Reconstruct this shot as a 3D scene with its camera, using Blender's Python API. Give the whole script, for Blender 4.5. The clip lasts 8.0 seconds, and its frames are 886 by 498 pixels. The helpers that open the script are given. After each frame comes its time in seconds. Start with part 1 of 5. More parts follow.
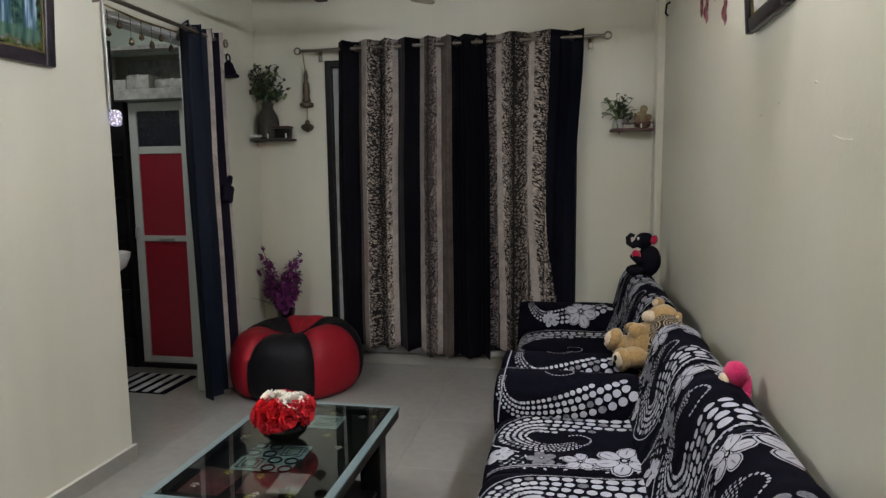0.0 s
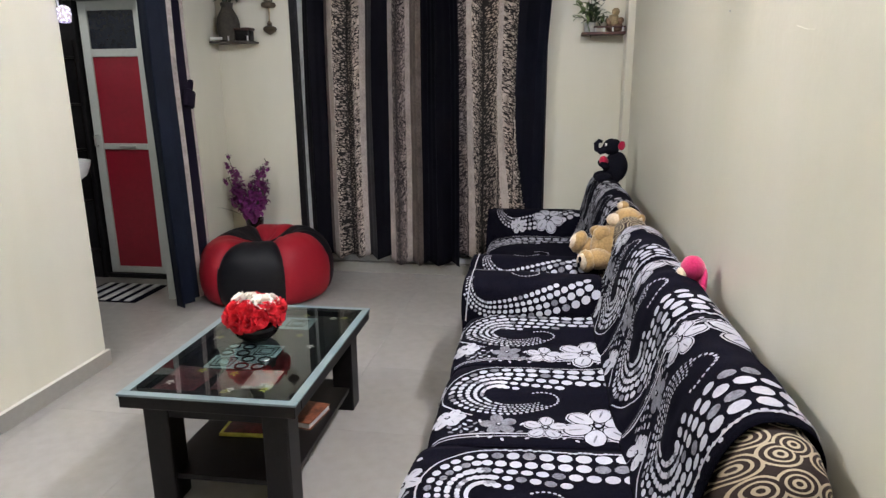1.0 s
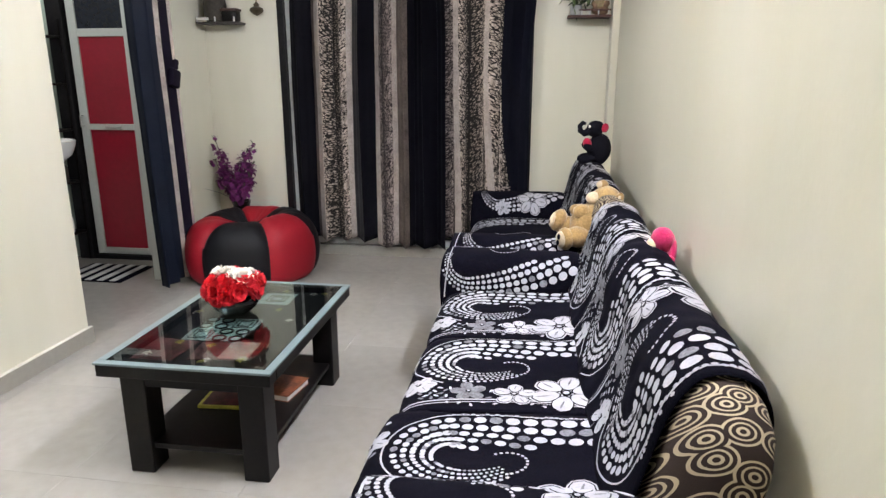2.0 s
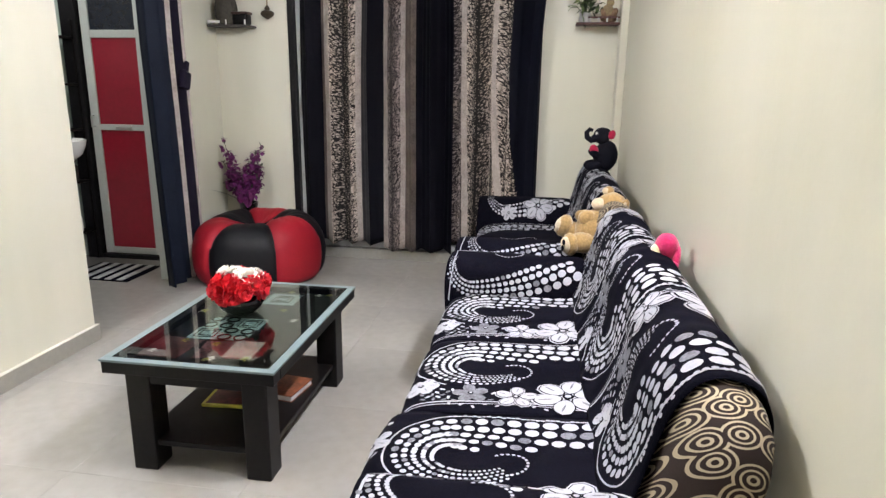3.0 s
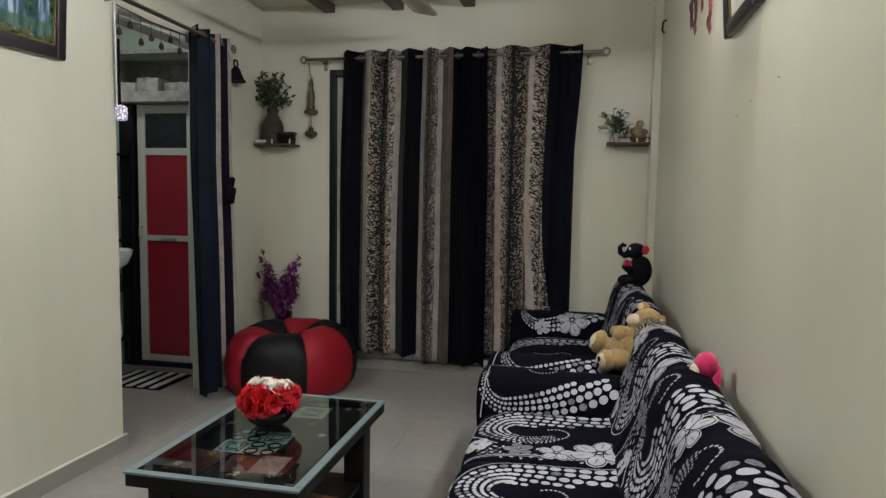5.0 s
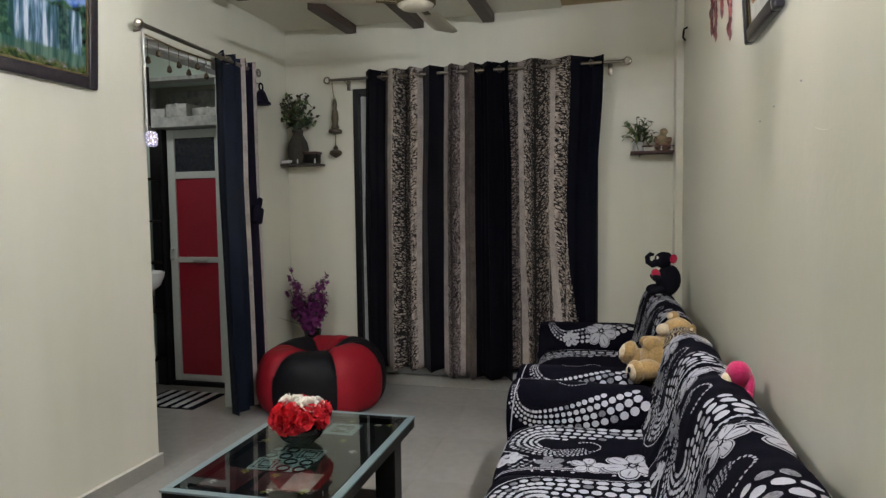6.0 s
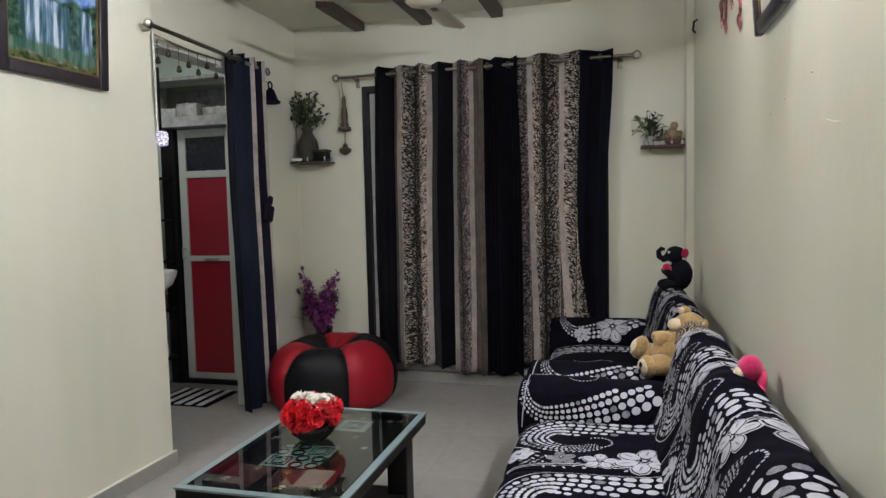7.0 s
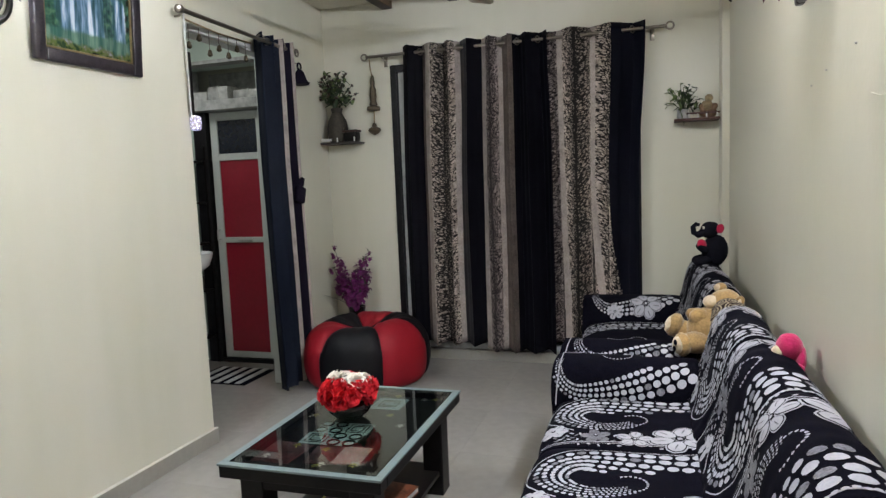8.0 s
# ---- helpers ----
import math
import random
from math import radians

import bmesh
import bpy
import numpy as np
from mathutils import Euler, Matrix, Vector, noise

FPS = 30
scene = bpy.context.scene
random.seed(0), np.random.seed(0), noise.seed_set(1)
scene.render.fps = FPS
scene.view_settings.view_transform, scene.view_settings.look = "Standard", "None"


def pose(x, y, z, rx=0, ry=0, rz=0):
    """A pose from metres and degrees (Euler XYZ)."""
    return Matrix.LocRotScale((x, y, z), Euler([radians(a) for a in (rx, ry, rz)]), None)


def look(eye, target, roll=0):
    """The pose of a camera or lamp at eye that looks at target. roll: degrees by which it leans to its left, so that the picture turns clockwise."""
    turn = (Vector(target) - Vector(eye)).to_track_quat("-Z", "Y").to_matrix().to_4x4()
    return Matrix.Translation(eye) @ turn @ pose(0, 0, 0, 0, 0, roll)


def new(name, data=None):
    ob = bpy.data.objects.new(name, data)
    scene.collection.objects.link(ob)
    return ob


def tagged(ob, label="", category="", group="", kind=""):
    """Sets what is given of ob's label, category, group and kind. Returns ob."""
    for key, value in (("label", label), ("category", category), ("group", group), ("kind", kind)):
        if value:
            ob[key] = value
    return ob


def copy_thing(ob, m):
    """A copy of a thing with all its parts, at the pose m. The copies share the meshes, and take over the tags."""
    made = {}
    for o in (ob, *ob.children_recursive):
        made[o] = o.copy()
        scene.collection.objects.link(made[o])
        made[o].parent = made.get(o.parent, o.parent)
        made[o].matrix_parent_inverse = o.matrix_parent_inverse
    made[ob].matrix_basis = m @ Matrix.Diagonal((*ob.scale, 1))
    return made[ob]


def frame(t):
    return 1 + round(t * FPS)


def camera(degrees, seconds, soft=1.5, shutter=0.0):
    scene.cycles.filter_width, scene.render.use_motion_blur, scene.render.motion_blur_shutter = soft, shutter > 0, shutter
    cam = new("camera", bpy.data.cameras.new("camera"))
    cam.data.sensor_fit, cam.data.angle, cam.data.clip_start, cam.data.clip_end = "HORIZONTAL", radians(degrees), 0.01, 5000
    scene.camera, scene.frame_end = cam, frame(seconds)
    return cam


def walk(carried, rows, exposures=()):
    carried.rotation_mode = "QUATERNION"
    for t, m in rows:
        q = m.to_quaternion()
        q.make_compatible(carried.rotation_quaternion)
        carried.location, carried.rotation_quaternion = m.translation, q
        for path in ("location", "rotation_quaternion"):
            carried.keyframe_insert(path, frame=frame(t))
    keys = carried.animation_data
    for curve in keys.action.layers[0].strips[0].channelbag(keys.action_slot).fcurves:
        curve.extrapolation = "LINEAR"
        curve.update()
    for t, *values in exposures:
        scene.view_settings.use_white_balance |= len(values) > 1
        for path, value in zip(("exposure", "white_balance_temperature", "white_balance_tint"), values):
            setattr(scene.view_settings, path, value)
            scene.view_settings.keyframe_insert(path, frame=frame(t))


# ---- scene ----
cam = camera(67.5, 8.0, soft=1.4)

PATH = [
    (0, (0.882, -0.005, 1.374), (0.477, 1.94, 1.138), -0.7),
    (0.5, (0.888, -0.009, 1.36), (0.466, 1.923, 1.065), -0.8),
    (1, (0.894, -0.025, 1.332), (0.582, 1.889, 0.843), -0.5),
    (1.5, (0.934, -0.045, 1.301), (0.557, 1.854, 0.796), -0.2),
    (1.7, (0.953, -0.045, 1.285), (0.658, 1.865, 0.772), -0.2),
    (3, (0.968, -0.059, 1.27), (0.652, 1.852, 0.774), 0.7),
    (3.5, (0.96, -0.053, 1.276), (0.646, 1.878, 0.863), 1.0),
    (4, (0.963, -0.059, 1.269), (0.599, 1.885, 0.972), 0.4),
    (4.5, (0.969, -0.053, 1.276), (0.572, 1.89, 1.015), 0.5),
    (5, (0.968, -0.058, 1.279), (0.54, 1.888, 1.111), 1.0),
    (6.5, (0.98, -0.07, 1.281), (0.448, 1.854, 1.16), -1.3),
    (7, (0.981, -0.067, 1.28), (0.442, 1.854, 1.145), -1.3),
    (7.5, (0.978, -0.068, 1.279), (0.455, 1.854, 1.104), -1.3),
    (8, (0.973, -0.075, 1.293), (0.349, 1.814, 1.091), -2.3),
]
walk(cam, [(t, look(eye, target, roll)) for t, eye, target, roll in PATH], [
    (0.0, -0.30, 6570, 12), (0.5, -0.20, 6620, 10), (1.0, 0.60, 6500, 16), (1.5, 0.86, 6515, 14), (3.0, 0.98, 6590, 14.5), (3.5, 0.94, 6600, 13), (4.0, 0.26, 6725, 11.5),
    (4.5, 0.19, 6700, 9.6), (5.0, -0.23, 6750, 8), (6.5, 0.01, 6550, 12), (7.0, 0.07, 6530, 12), (7.5, -0.01, 6500, 12), (8.0, 0.24, 6460, 11)])

# ---- light ----
world = bpy.data.worlds.new("night")
scene.world = world
world.use_nodes = True
world.node_tree.nodes["Background"].inputs[0].default_value = (0.5, 0.6, 0.8, 1)
world.node_tree.nodes["Background"].inputs[1].default_value = 0.02


def area(name, m, w, h, power, color):
    d = bpy.data.lights.new(name, "AREA")
    d.shape, d.size, d.size_y, d.energy, d.color = "RECTANGLE", w, h, power, color
    ob = new(name, d)
    ob.matrix_world = m
    return ob


# small passage lamp; the room's own tube stands with its batten on the left wall below
area("passage_lamp", look((-2.0, 3.1, 2.52), (-2.0, 3.3, 0)), 0.35, 0.35, 5.6, (0.96, 1.0, 0.97))


# ---- materials ----
def nodes(name):
    m = bpy.data.materials.new(name)
    m.use_nodes = True
    nt = m.node_tree
    return m, nt, nt.nodes["Principled BSDF"]


def link(nt, a, b):
    nt.links.new(a, b)


def tex(nt, kind, scale, coord="Object", **kw):
    tc = nt.nodes.new("ShaderNodeTexCoord")
    t = nt.nodes.new(kind)
    t.inputs["Scale"].default_value = scale
    for k, v in kw.items():
        t.inputs[k].default_value = v
    link(nt, tc.outputs[coord], t.inputs["Vector"])
    return t


def ramp(nt, src, stops):
    r = nt.nodes.new("ShaderNodeValToRGB")
    e = r.color_ramp.elements
    while len(e) < len(stops):
        e.new(0.5)
    for i, (p, c) in enumerate(stops):
        e[i].position, e[i].color = p, (*c, 1)
    link(nt, src, r.inputs[0])
    return r


def surf(name, c, rough=0.5, metal=0.0, var=0.12, big=1.5, small=40.0, bump=0.15, dist=0.002, sheen=0.0, spec=0.5, coord="Object"):
    """A plain painted, woven or cast surface: colour at two scales of noise, and fine relief."""
    m, nt, b = nodes(name)
    n1 = tex(nt, "ShaderNodeTexNoise", big, coord, Detail=4.0)
    n2 = tex(nt, "ShaderNodeTexNoise", small, coord, Detail=3.0)
    mix = nt.nodes.new("ShaderNodeMath")
    mix.operation = "ADD"
    link(nt, n1.outputs["Fac"], mix.inputs[0])
    link(nt, n2.outputs["Fac"], mix.inputs[1])
    lo = tuple(max(0, x * (1 - var)) for x in c)
    hi = tuple(min(1, x * (1 + var)) for x in c)
    half = nt.nodes.new("ShaderNodeMath")
    half.operation = "MULTIPLY"
    half.inputs[1].default_value = 0.5
    link(nt, mix.outputs[0], half.inputs[0])
    r = ramp(nt, half.outputs[0], [(0.35, lo), (0.65, hi)])
    link(nt, r.outputs[0], b.inputs["Base Color"])
    b.inputs["Roughness"].default_value = rough
    b.inputs["Metallic"].default_value = metal
    b.inputs["Specular IOR Level"].default_value = spec
    b.inputs["Sheen Weight"].default_value = sheen
    if bump:
        bp = nt.nodes.new("ShaderNodeBump")
        bp.inputs["Strength"].default_value = bump
        bp.inputs["Distance"].default_value = dist
        link(nt, half.outputs[0], bp.inputs["Height"])
        link(nt, bp.outputs[0], b.inputs["Normal"])
    return m


def plaster(name, c, rough=0.40):
    """Rolled emulsion paint: faint patches, vertical sweeps of sheen and a fine orange-peel relief."""
    m, nt, b = nodes(name)
    tc = nt.nodes.new("ShaderNodeTexCoord")
    mp = nt.nodes.new("ShaderNodeMapping")
    mp.inputs["Scale"].default_value = (3.0, 3.0, 0.5)
    link(nt, tc.outputs["Object"], mp.inputs[0])
    n1 = nt.nodes.new("ShaderNodeTexNoise")
    n1.inputs["Scale"].default_value, n1.inputs["Detail"].default_value = 1.1, 5
    link(nt, mp.outputs[0], n1.inputs["Vector"])
    r = ramp(nt, n1.outputs["Fac"], [(0.32, (c[0] * 0.94, c[1] * 0.95, c[2] * 0.915)), (0.68, tuple(min(1, x * 1.035) for x in c))])
    link(nt, r.outputs[0], b.inputs["Base Color"])
    n2 = tex(nt, "ShaderNodeTexNoise", 60, Detail=4.0)
    n3 = tex(nt, "ShaderNodeTexNoise", 4, Detail=3.0)
    ad = nt.nodes.new("ShaderNodeMath")
    ad.operation = "MULTIPLY_ADD"
    ad.inputs[1].default_value = 9.0
    link(nt, n3.outputs["Fac"], ad.inputs[0])
    link(nt, n2.outputs["Fac"], ad.inputs[2])
    bp = nt.nodes.new("ShaderNodeBump")
    bp.inputs["Strength"].default_value, bp.inputs["Distance"].default_value = 0.24, 0.002
    link(nt, ad.outputs[0], bp.inputs["Height"])
    link(nt, bp.outputs[0], b.inputs["Normal"])
    rr = ramp(nt, n1.outputs["Fac"], [(0.3, (rough - 0.07,) * 3), (0.7, (rough + 0.1,) * 3)])
    link(nt, rr.outputs[0], b.inputs["Roughness"])
    return m


M_WALL = plaster("cream_wall_paint", (0.680, 0.656, 0.552), 0.35)
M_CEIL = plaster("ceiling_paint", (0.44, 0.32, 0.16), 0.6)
M_MINT = plaster("pale_green_paint", (0.62, 0.72, 0.66))
M_SKIRT = surf("skirting_tile", (0.30, 0.287, 0.255), 0.3, var=0.06, bump=0.05)
M_TILE = surf("vitrified_tile", (0.305, 0.287, 0.265), 0.14, var=0.07, big=1.2, small=18, bump=0.02, dist=0.001)
M_PALEEDGE = surf("pale_tile_edge", (0.66, 0.64, 0.58), 0.4, var=0.06)
M_GROUT = surf("tile_grout", (0.295, 0.277, 0.256), 0.8, var=0.1)
M_BLACKWOOD = surf("black_brown_wood", (0.0048, 0.0038, 0.0036), 0.4, var=0.4, big=3, small=60, bump=0.08, spec=0.2)
M_BEAM = surf("dark_brown_beam", (0.045, 0.022, 0.016), 0.5, var=0.3, big=4, small=50)
M_GRANITE = surf("black_granite", (0.009, 0.008, 0.009), 0.32, var=0.5, big=30, small=220, bump=0.0, spec=0.25)
M_ALU = surf("aluminium", (0.55, 0.55, 0.54), 0.38, 0.7, var=0.06)
M_WHITEFRAME = surf("off_white_frame", (0.60, 0.62, 0.60), 0.4, var=0.06, bump=0.05)
M_STEEL = surf("brushed_steel", (0.27, 0.24, 0.205), 0.32, 1.0, var=0.08, bump=0.02)
M_BRASS = surf("dull_brass", (0.10, 0.078, 0.05), 0.5, 0.6, var=0.3, big=20, small=120)
M_REDPANEL = surf("red_laminate", (0.32, 0.010, 0.028), 0.3, var=0.1, big=2, bump=0.03)
M_DARKPANEL = surf("dark_panel", (0.010, 0.013, 0.022), 0.22, var=0.2, bump=0.02)
M_NAVY = surf("navy_black_cloth", (0.0029, 0.0029, 0.0052), 0.65, var=0.35, big=3, small=300, bump=0.3, dist=0.001, spec=0.07)
M_NAVY2 = surf("slate_navy_cloth", (0.0055, 0.0085, 0.018), 0.6, var=0.4, big=3, small=300, bump=0.3, dist=0.001, spec=0.1)
M_PURPLE = surf("dark_purple_cloth", (0.008, 0.006, 0.014), 0.8, var=0.3, small=300, bump=0.3, dist=0.001, spec=0.1)
M_GREYCLOTH = surf("grey_woven_cloth", (0.105, 0.083, 0.073), 0.6, var=0.45, big=12, small=90, bump=0.4, dist=0.001, spec=0.25)
M_DEEPNAVY = surf("deep_navy_cloth", (0.0035, 0.004, 0.0085), 0.6, var=0.35, big=3, small=300, bump=0.3, dist=0.001, spec=0.1)
M_SLATE = surf("slate_grey_cloth", (0.024, 0.024, 0.028), 0.6, var=0.45, big=12, small=90, bump=0.4, dist=0.001, spec=0.2)
M_LIGHTCLOTH = surf("silver_grey_cloth", (0.38, 0.328, 0.298), 0.55, var=0.3, big=12, small=90, bump=0.4, dist=0.001, spec=0.25)
M_COVER = surf("black_cotton_cover", (0.0032, 0.003, 0.006), 0.9, var=0.35, big=4, small=260, bump=0.35, dist=0.001, spec=0.03)
M_PRINT = surf("white_cover_print", (0.345, 0.345, 0.375), 0.85, var=0.14, big=14, small=220, bump=0.3, dist=0.001, spec=0.2)
M_PRINTGREY = surf("grey_cover_print", (0.13, 0.13, 0.145), 0.85, var=0.55, big=40, small=200, bump=0.3, dist=0.001, spec=0.2)
M_BLACKLEATHER = surf("black_leatherette", (0.0035, 0.0035, 0.005), 0.58, var=0.25, big=3, small=160, bump=0.25, dist=0.001, spec=0.22)
M_REDLEATHER = surf("red_leatherette", (0.255, 0.006, 0.015), 0.58, var=0.12, big=3, small=160, bump=0.25, dist=0.001, spec=0.3)
M_TEDDY = surf("tan_plush", (0.30, 0.192, 0.078), 0.95, var=0.32, big=9, small=110, bump=0.9, dist=0.006, sheen=0.4, spec=0.1)
M_TEDDYPALE = surf("pale_plush", (0.52, 0.42, 0.29), 0.95, var=0.2, big=9, small=110, bump=0.9, dist=0.005, sheen=0.4, spec=0.1)
M_BLACKPLUSH = surf("black_plush", (0.006, 0.006, 0.010), 0.9, var=0.3, big=9, small=140, bump=0.7, dist=0.004, spec=0.1)
M_REDPLUSH = surf("red_plush", (0.42, 0.012, 0.05), 0.9, var=0.2, big=9, small=140, bump=0.7, dist=0.004, sheen=0.3, spec=0.1)
M_PINKPLUSH = surf("pink_plush", (0.40, 0.016, 0.085), 0.9, var=0.2, big=9, small=140, bump=0.7, dist=0.004, sheen=0.3, spec=0.1)
M_REDPETAL = surf("red_petal", (0.60, 0.008, 0.02), 0.7, var=0.3, big=12, small=60)
M_WHITEPETAL = surf("white_petal", (0.80, 0.76, 0.68), 0.7, var=0.12, big=12, small=60)
M_PURPLEPETAL = surf("purple_petal", (0.125, 0.008, 0.088), 0.7, var=0.45, big=14, small=60)
M_VIOLETPETAL = surf("violet_petal", (0.18, 0.02, 0.15), 0.7, var=0.4, big=14, small=60)
M_STEM = surf("green_stem", (0.035, 0.05, 0.02), 0.6, var=0.3)
M_LEAF = surf("dark_green_leaf", (0.03, 0.055, 0.02), 0.5, var=0.5, big=25, small=80)
M_LEAFPALE = surf("pale_green_leaf", (0.14, 0.20, 0.07), 0.5, var=0.4, big=25, small=80)
M_POT = surf("brown_terracotta_pot", (0.036, 0.030, 0.021), 0.75, var=0.35, big=10, small=60, bump=0.4)
M_DARKSHELF = surf("dark_grey_shelf_wood", (0.035, 0.03, 0.026), 0.6, var=0.4, big=8, small=80)
M_SHELFWOOD = surf("wall_shelf_wood", (0.20, 0.12, 0.07), 0.6, var=0.35, big=8, small=80)
M_ROPE = surf("jute_rope", (0.30, 0.23, 0.13), 0.9, var=0.35, big=20, small=150, bump=0.8, dist=0.002)
M_CREAMFAN = surf("cream_fan_enamel", (0.70, 0.64, 0.50), 0.3, var=0.05)
M_BLACKBOWL = surf("dark_ceramic", (0.012, 0.010, 0.010), 0.15, var=0.3)
M_MARBLE = surf("grey_marble", (0.40, 0.40, 0.39), 0.3, var=0.4, big=6, small=25, bump=0.03)
M_PORCELAIN = surf("white_porcelain", (0.75, 0.75, 0.73), 0.12, var=0.03, bump=0)
M_FROST = surf("frosted_print", (0.28, 0.38, 0.38), 0.35, var=0.3, big=10, small=60)
M_REDPRINT = surf("dark_red_print", (0.10, 0.02, 0.022), 0.4, var=0.6, big=18, small=70)
M_YELLOW = surf("yellow_print", (0.45, 0.42, 0.06), 0.5, var=0.3, big=18)
M_PAPER = surf("white_paper", (0.60, 0.60, 0.58), 0.8, var=0.15, big=12)
M_FRAMEBROWN = surf("dark_carved_frame", (0.020, 0.016, 0.021), 0.35, var=0.5, big=30, small=120, bump=0.5, dist=0.003)
M_GILT = surf("gilt_line", (0.20, 0.15, 0.07), 0.4, 0.7, var=0.3)


def glass(name, tint, rough=0.0):
    m, nt, b = nodes(name)
    b.inputs["Base Color"].default_value = (*tint, 1)
    b.inputs["Transmission Weight"].default_value = 1.0
    b.inputs["Roughness"].default_value = rough
    b.inputs["IOR"].default_value = 1.5
    return m


M_GLASS = glass("table_glass", (0.80, 0.90, 0.88))
M_GLASSEDGE = surf("frosted_glass_border", (0.145, 0.195, 0.20), 0.3, var=0.08, bump=0.03)
M_PANE = surf("night_window_pane", (0.010, 0.012, 0.016), 0.06, var=0.1, bump=0)


def tree_print(name, base, dark):
    """Cloth printed with dark twigs that crowd to a stem in the middle (UV x from -1 to 1, y in metres)."""
    m, nt, b = nodes(name)
    uv = nt.nodes.new("ShaderNodeUVMap")
    sep = nt.nodes.new("ShaderNodeSeparateXYZ")
    link(nt, uv.outputs[0], sep.inputs[0])

    def math_(op, a, c=None):
        n = nt.nodes.new("ShaderNodeMath")
        n.operation = op
        for i, v in enumerate((a, c)):
            if v is None:
                continue
            if isinstance(v, (int, float)):
                n.inputs[i].default_value = v
            else:
                link(nt, v, n.inputs[i])
        return n.outputs[0]

    ax = math_("ABSOLUTE", sep.outputs[0])
    # long cells that slant upwards away from the stem, unlike on its two sides
    along = math_("ADD", math_("MULTIPLY", ax, 0.040), math_("MULTIPLY", sep.outputs[1], 0.87))
    across = math_("SUBTRACT", math_("MULTIPLY", ax, 0.070), math_("MULTIPLY", sep.outputs[1], 0.50))
    comb = nt.nodes.new("ShaderNodeCombineXYZ")
    link(nt, math_("MULTIPLY", along, 0.45), comb.inputs[0])
    link(nt, math_("MULTIPLY", across, 1.25), comb.inputs[1])
    link(nt, math_("MULTIPLY", math_("GREATER_THAN", sep.outputs[0], 0.0), 3.7), comb.inputs[2])
    v = nt.nodes.new("ShaderNodeTexVoronoi")
    v.feature = "DISTANCE_TO_EDGE"
    v.inputs["Scale"].default_value = 92
    link(nt, comb.outputs[0], v.inputs["Vector"])
    width = math_("SUBTRACT", 0.235, math_("MULTIPLY", ax, 0.15))
    twig = math_("LESS_THAN", v.outputs["Distance"], width)
    n = nt.nodes.new("ShaderNodeTexNoise")
    n.inputs["Scale"].default_value, n.inputs["Detail"].default_value = 45, 2
    link(nt, comb.outputs[0], n.inputs["Vector"])
    keep = math_("GREATER_THAN", math_("ADD", n.outputs["Fac"], math_("MULTIPLY", ax, -0.2)), 0.25)
    stem = math_("LESS_THAN", ax, 0.07)
    fac = math_("MAXIMUM", math_("MULTIPLY", twig, keep), stem)
    mix = nt.nodes.new("ShaderNodeMix")
    mix.data_type = "RGBA"
    shade = ramp(nt, ax, [(0.0, tuple(x * 0.9 for x in base)), (0.55, base), (0.95, tuple(min(1, x * 1.6) for x in base))])
    # uneven weave: fine streaks along the cloth
    sc = nt.nodes.new("ShaderNodeCombineXYZ")
    link(nt, math_("MULTIPLY", sep.outputs[0], 9.0), sc.inputs[0])
    link(nt, math_("MULTIPLY", sep.outputs[1], 16.0), sc.inputs[1])
    sn = nt.nodes.new("ShaderNodeTexNoise")
    sn.inputs["Scale"].default_value, sn.inputs["Detail"].default_value = 1.0, 4
    link(nt, sc.outputs[0], sn.inputs["Vector"])
    streak = ramp(nt, sn.outputs["Fac"], [(0.34, (0.42, 0.41, 0.40)), (0.62, (1.2, 1.2, 1.2))])
    mul = nt.nodes.new("ShaderNodeMix")
    mul.data_type, mul.blend_type = "RGBA", "MULTIPLY"
    mul.inputs["Factor"].default_value = 1.0
    link(nt, shade.outputs[0], mul.inputs["A"])
    link(nt, streak.outputs[0], mul.inputs["B"])
    link(nt, mul.outputs["Result"], mix.inputs["A"])
    mix.inputs["B"].default_value = (*dark, 1)
    link(nt, fac, mix.inputs["Factor"])
    link(nt, mix.outputs["Result"], b.inputs["Base Color"])
    b.inputs["Roughness"].default_value = 0.75
    b.inputs["Specular IOR Level"].default_value = 0.25
    w = nt.nodes.new("ShaderNodeTexNoise")
    w.inputs["Scale"].default_value = 900
    bp = nt.nodes.new("ShaderNodeBump")
    bp.inputs["Strength"].default_value, bp.inputs["Distance"].default_value = 0.3, 0.001
    link(nt, w.outputs["Fac"], bp.inputs["Height"])
    link(nt, bp.outputs[0], b.inputs["Normal"])
    return m


M_TREE = tree_print("twig_print_cloth", (0.30, 0.252, 0.218), (0.011, 0.009, 0.008))
M_TREEDARK = tree_print("dense_twig_print_cloth", (0.21, 0.175, 0.165), (0.016, 0.011, 0.012))


# ---- mesh helpers ----
def mesh_of(bm, name, mats, smooth=True):
    me = bpy.data.meshes.new(name)
    bmesh.ops.recalc_face_normals(bm, faces=bm.faces)
    bm.to_mesh(me)
    bm.free()
    for m in (mats if isinstance(mats, (list, tuple)) else [mats]):
        me.materials.append(m)
    if smooth:
        me.shade_smooth()
        me.set_sharp_from_angle(angle=radians(38))
    return me


def part(name, bm, mats, parent=None, label="", smooth=True):
    ob = new(name, mesh_of(bm, name, mats, smooth))
    if parent is not None:
        ob.parent = parent
    return tagged(ob, label)


def thing(name, label, category, at=(0, 0, 0), group="", kind=""):
    ob = new(name)
    ob.empty_display_size = 0.05
    ob.location = at
    return tagged(ob, label, category, group, kind)


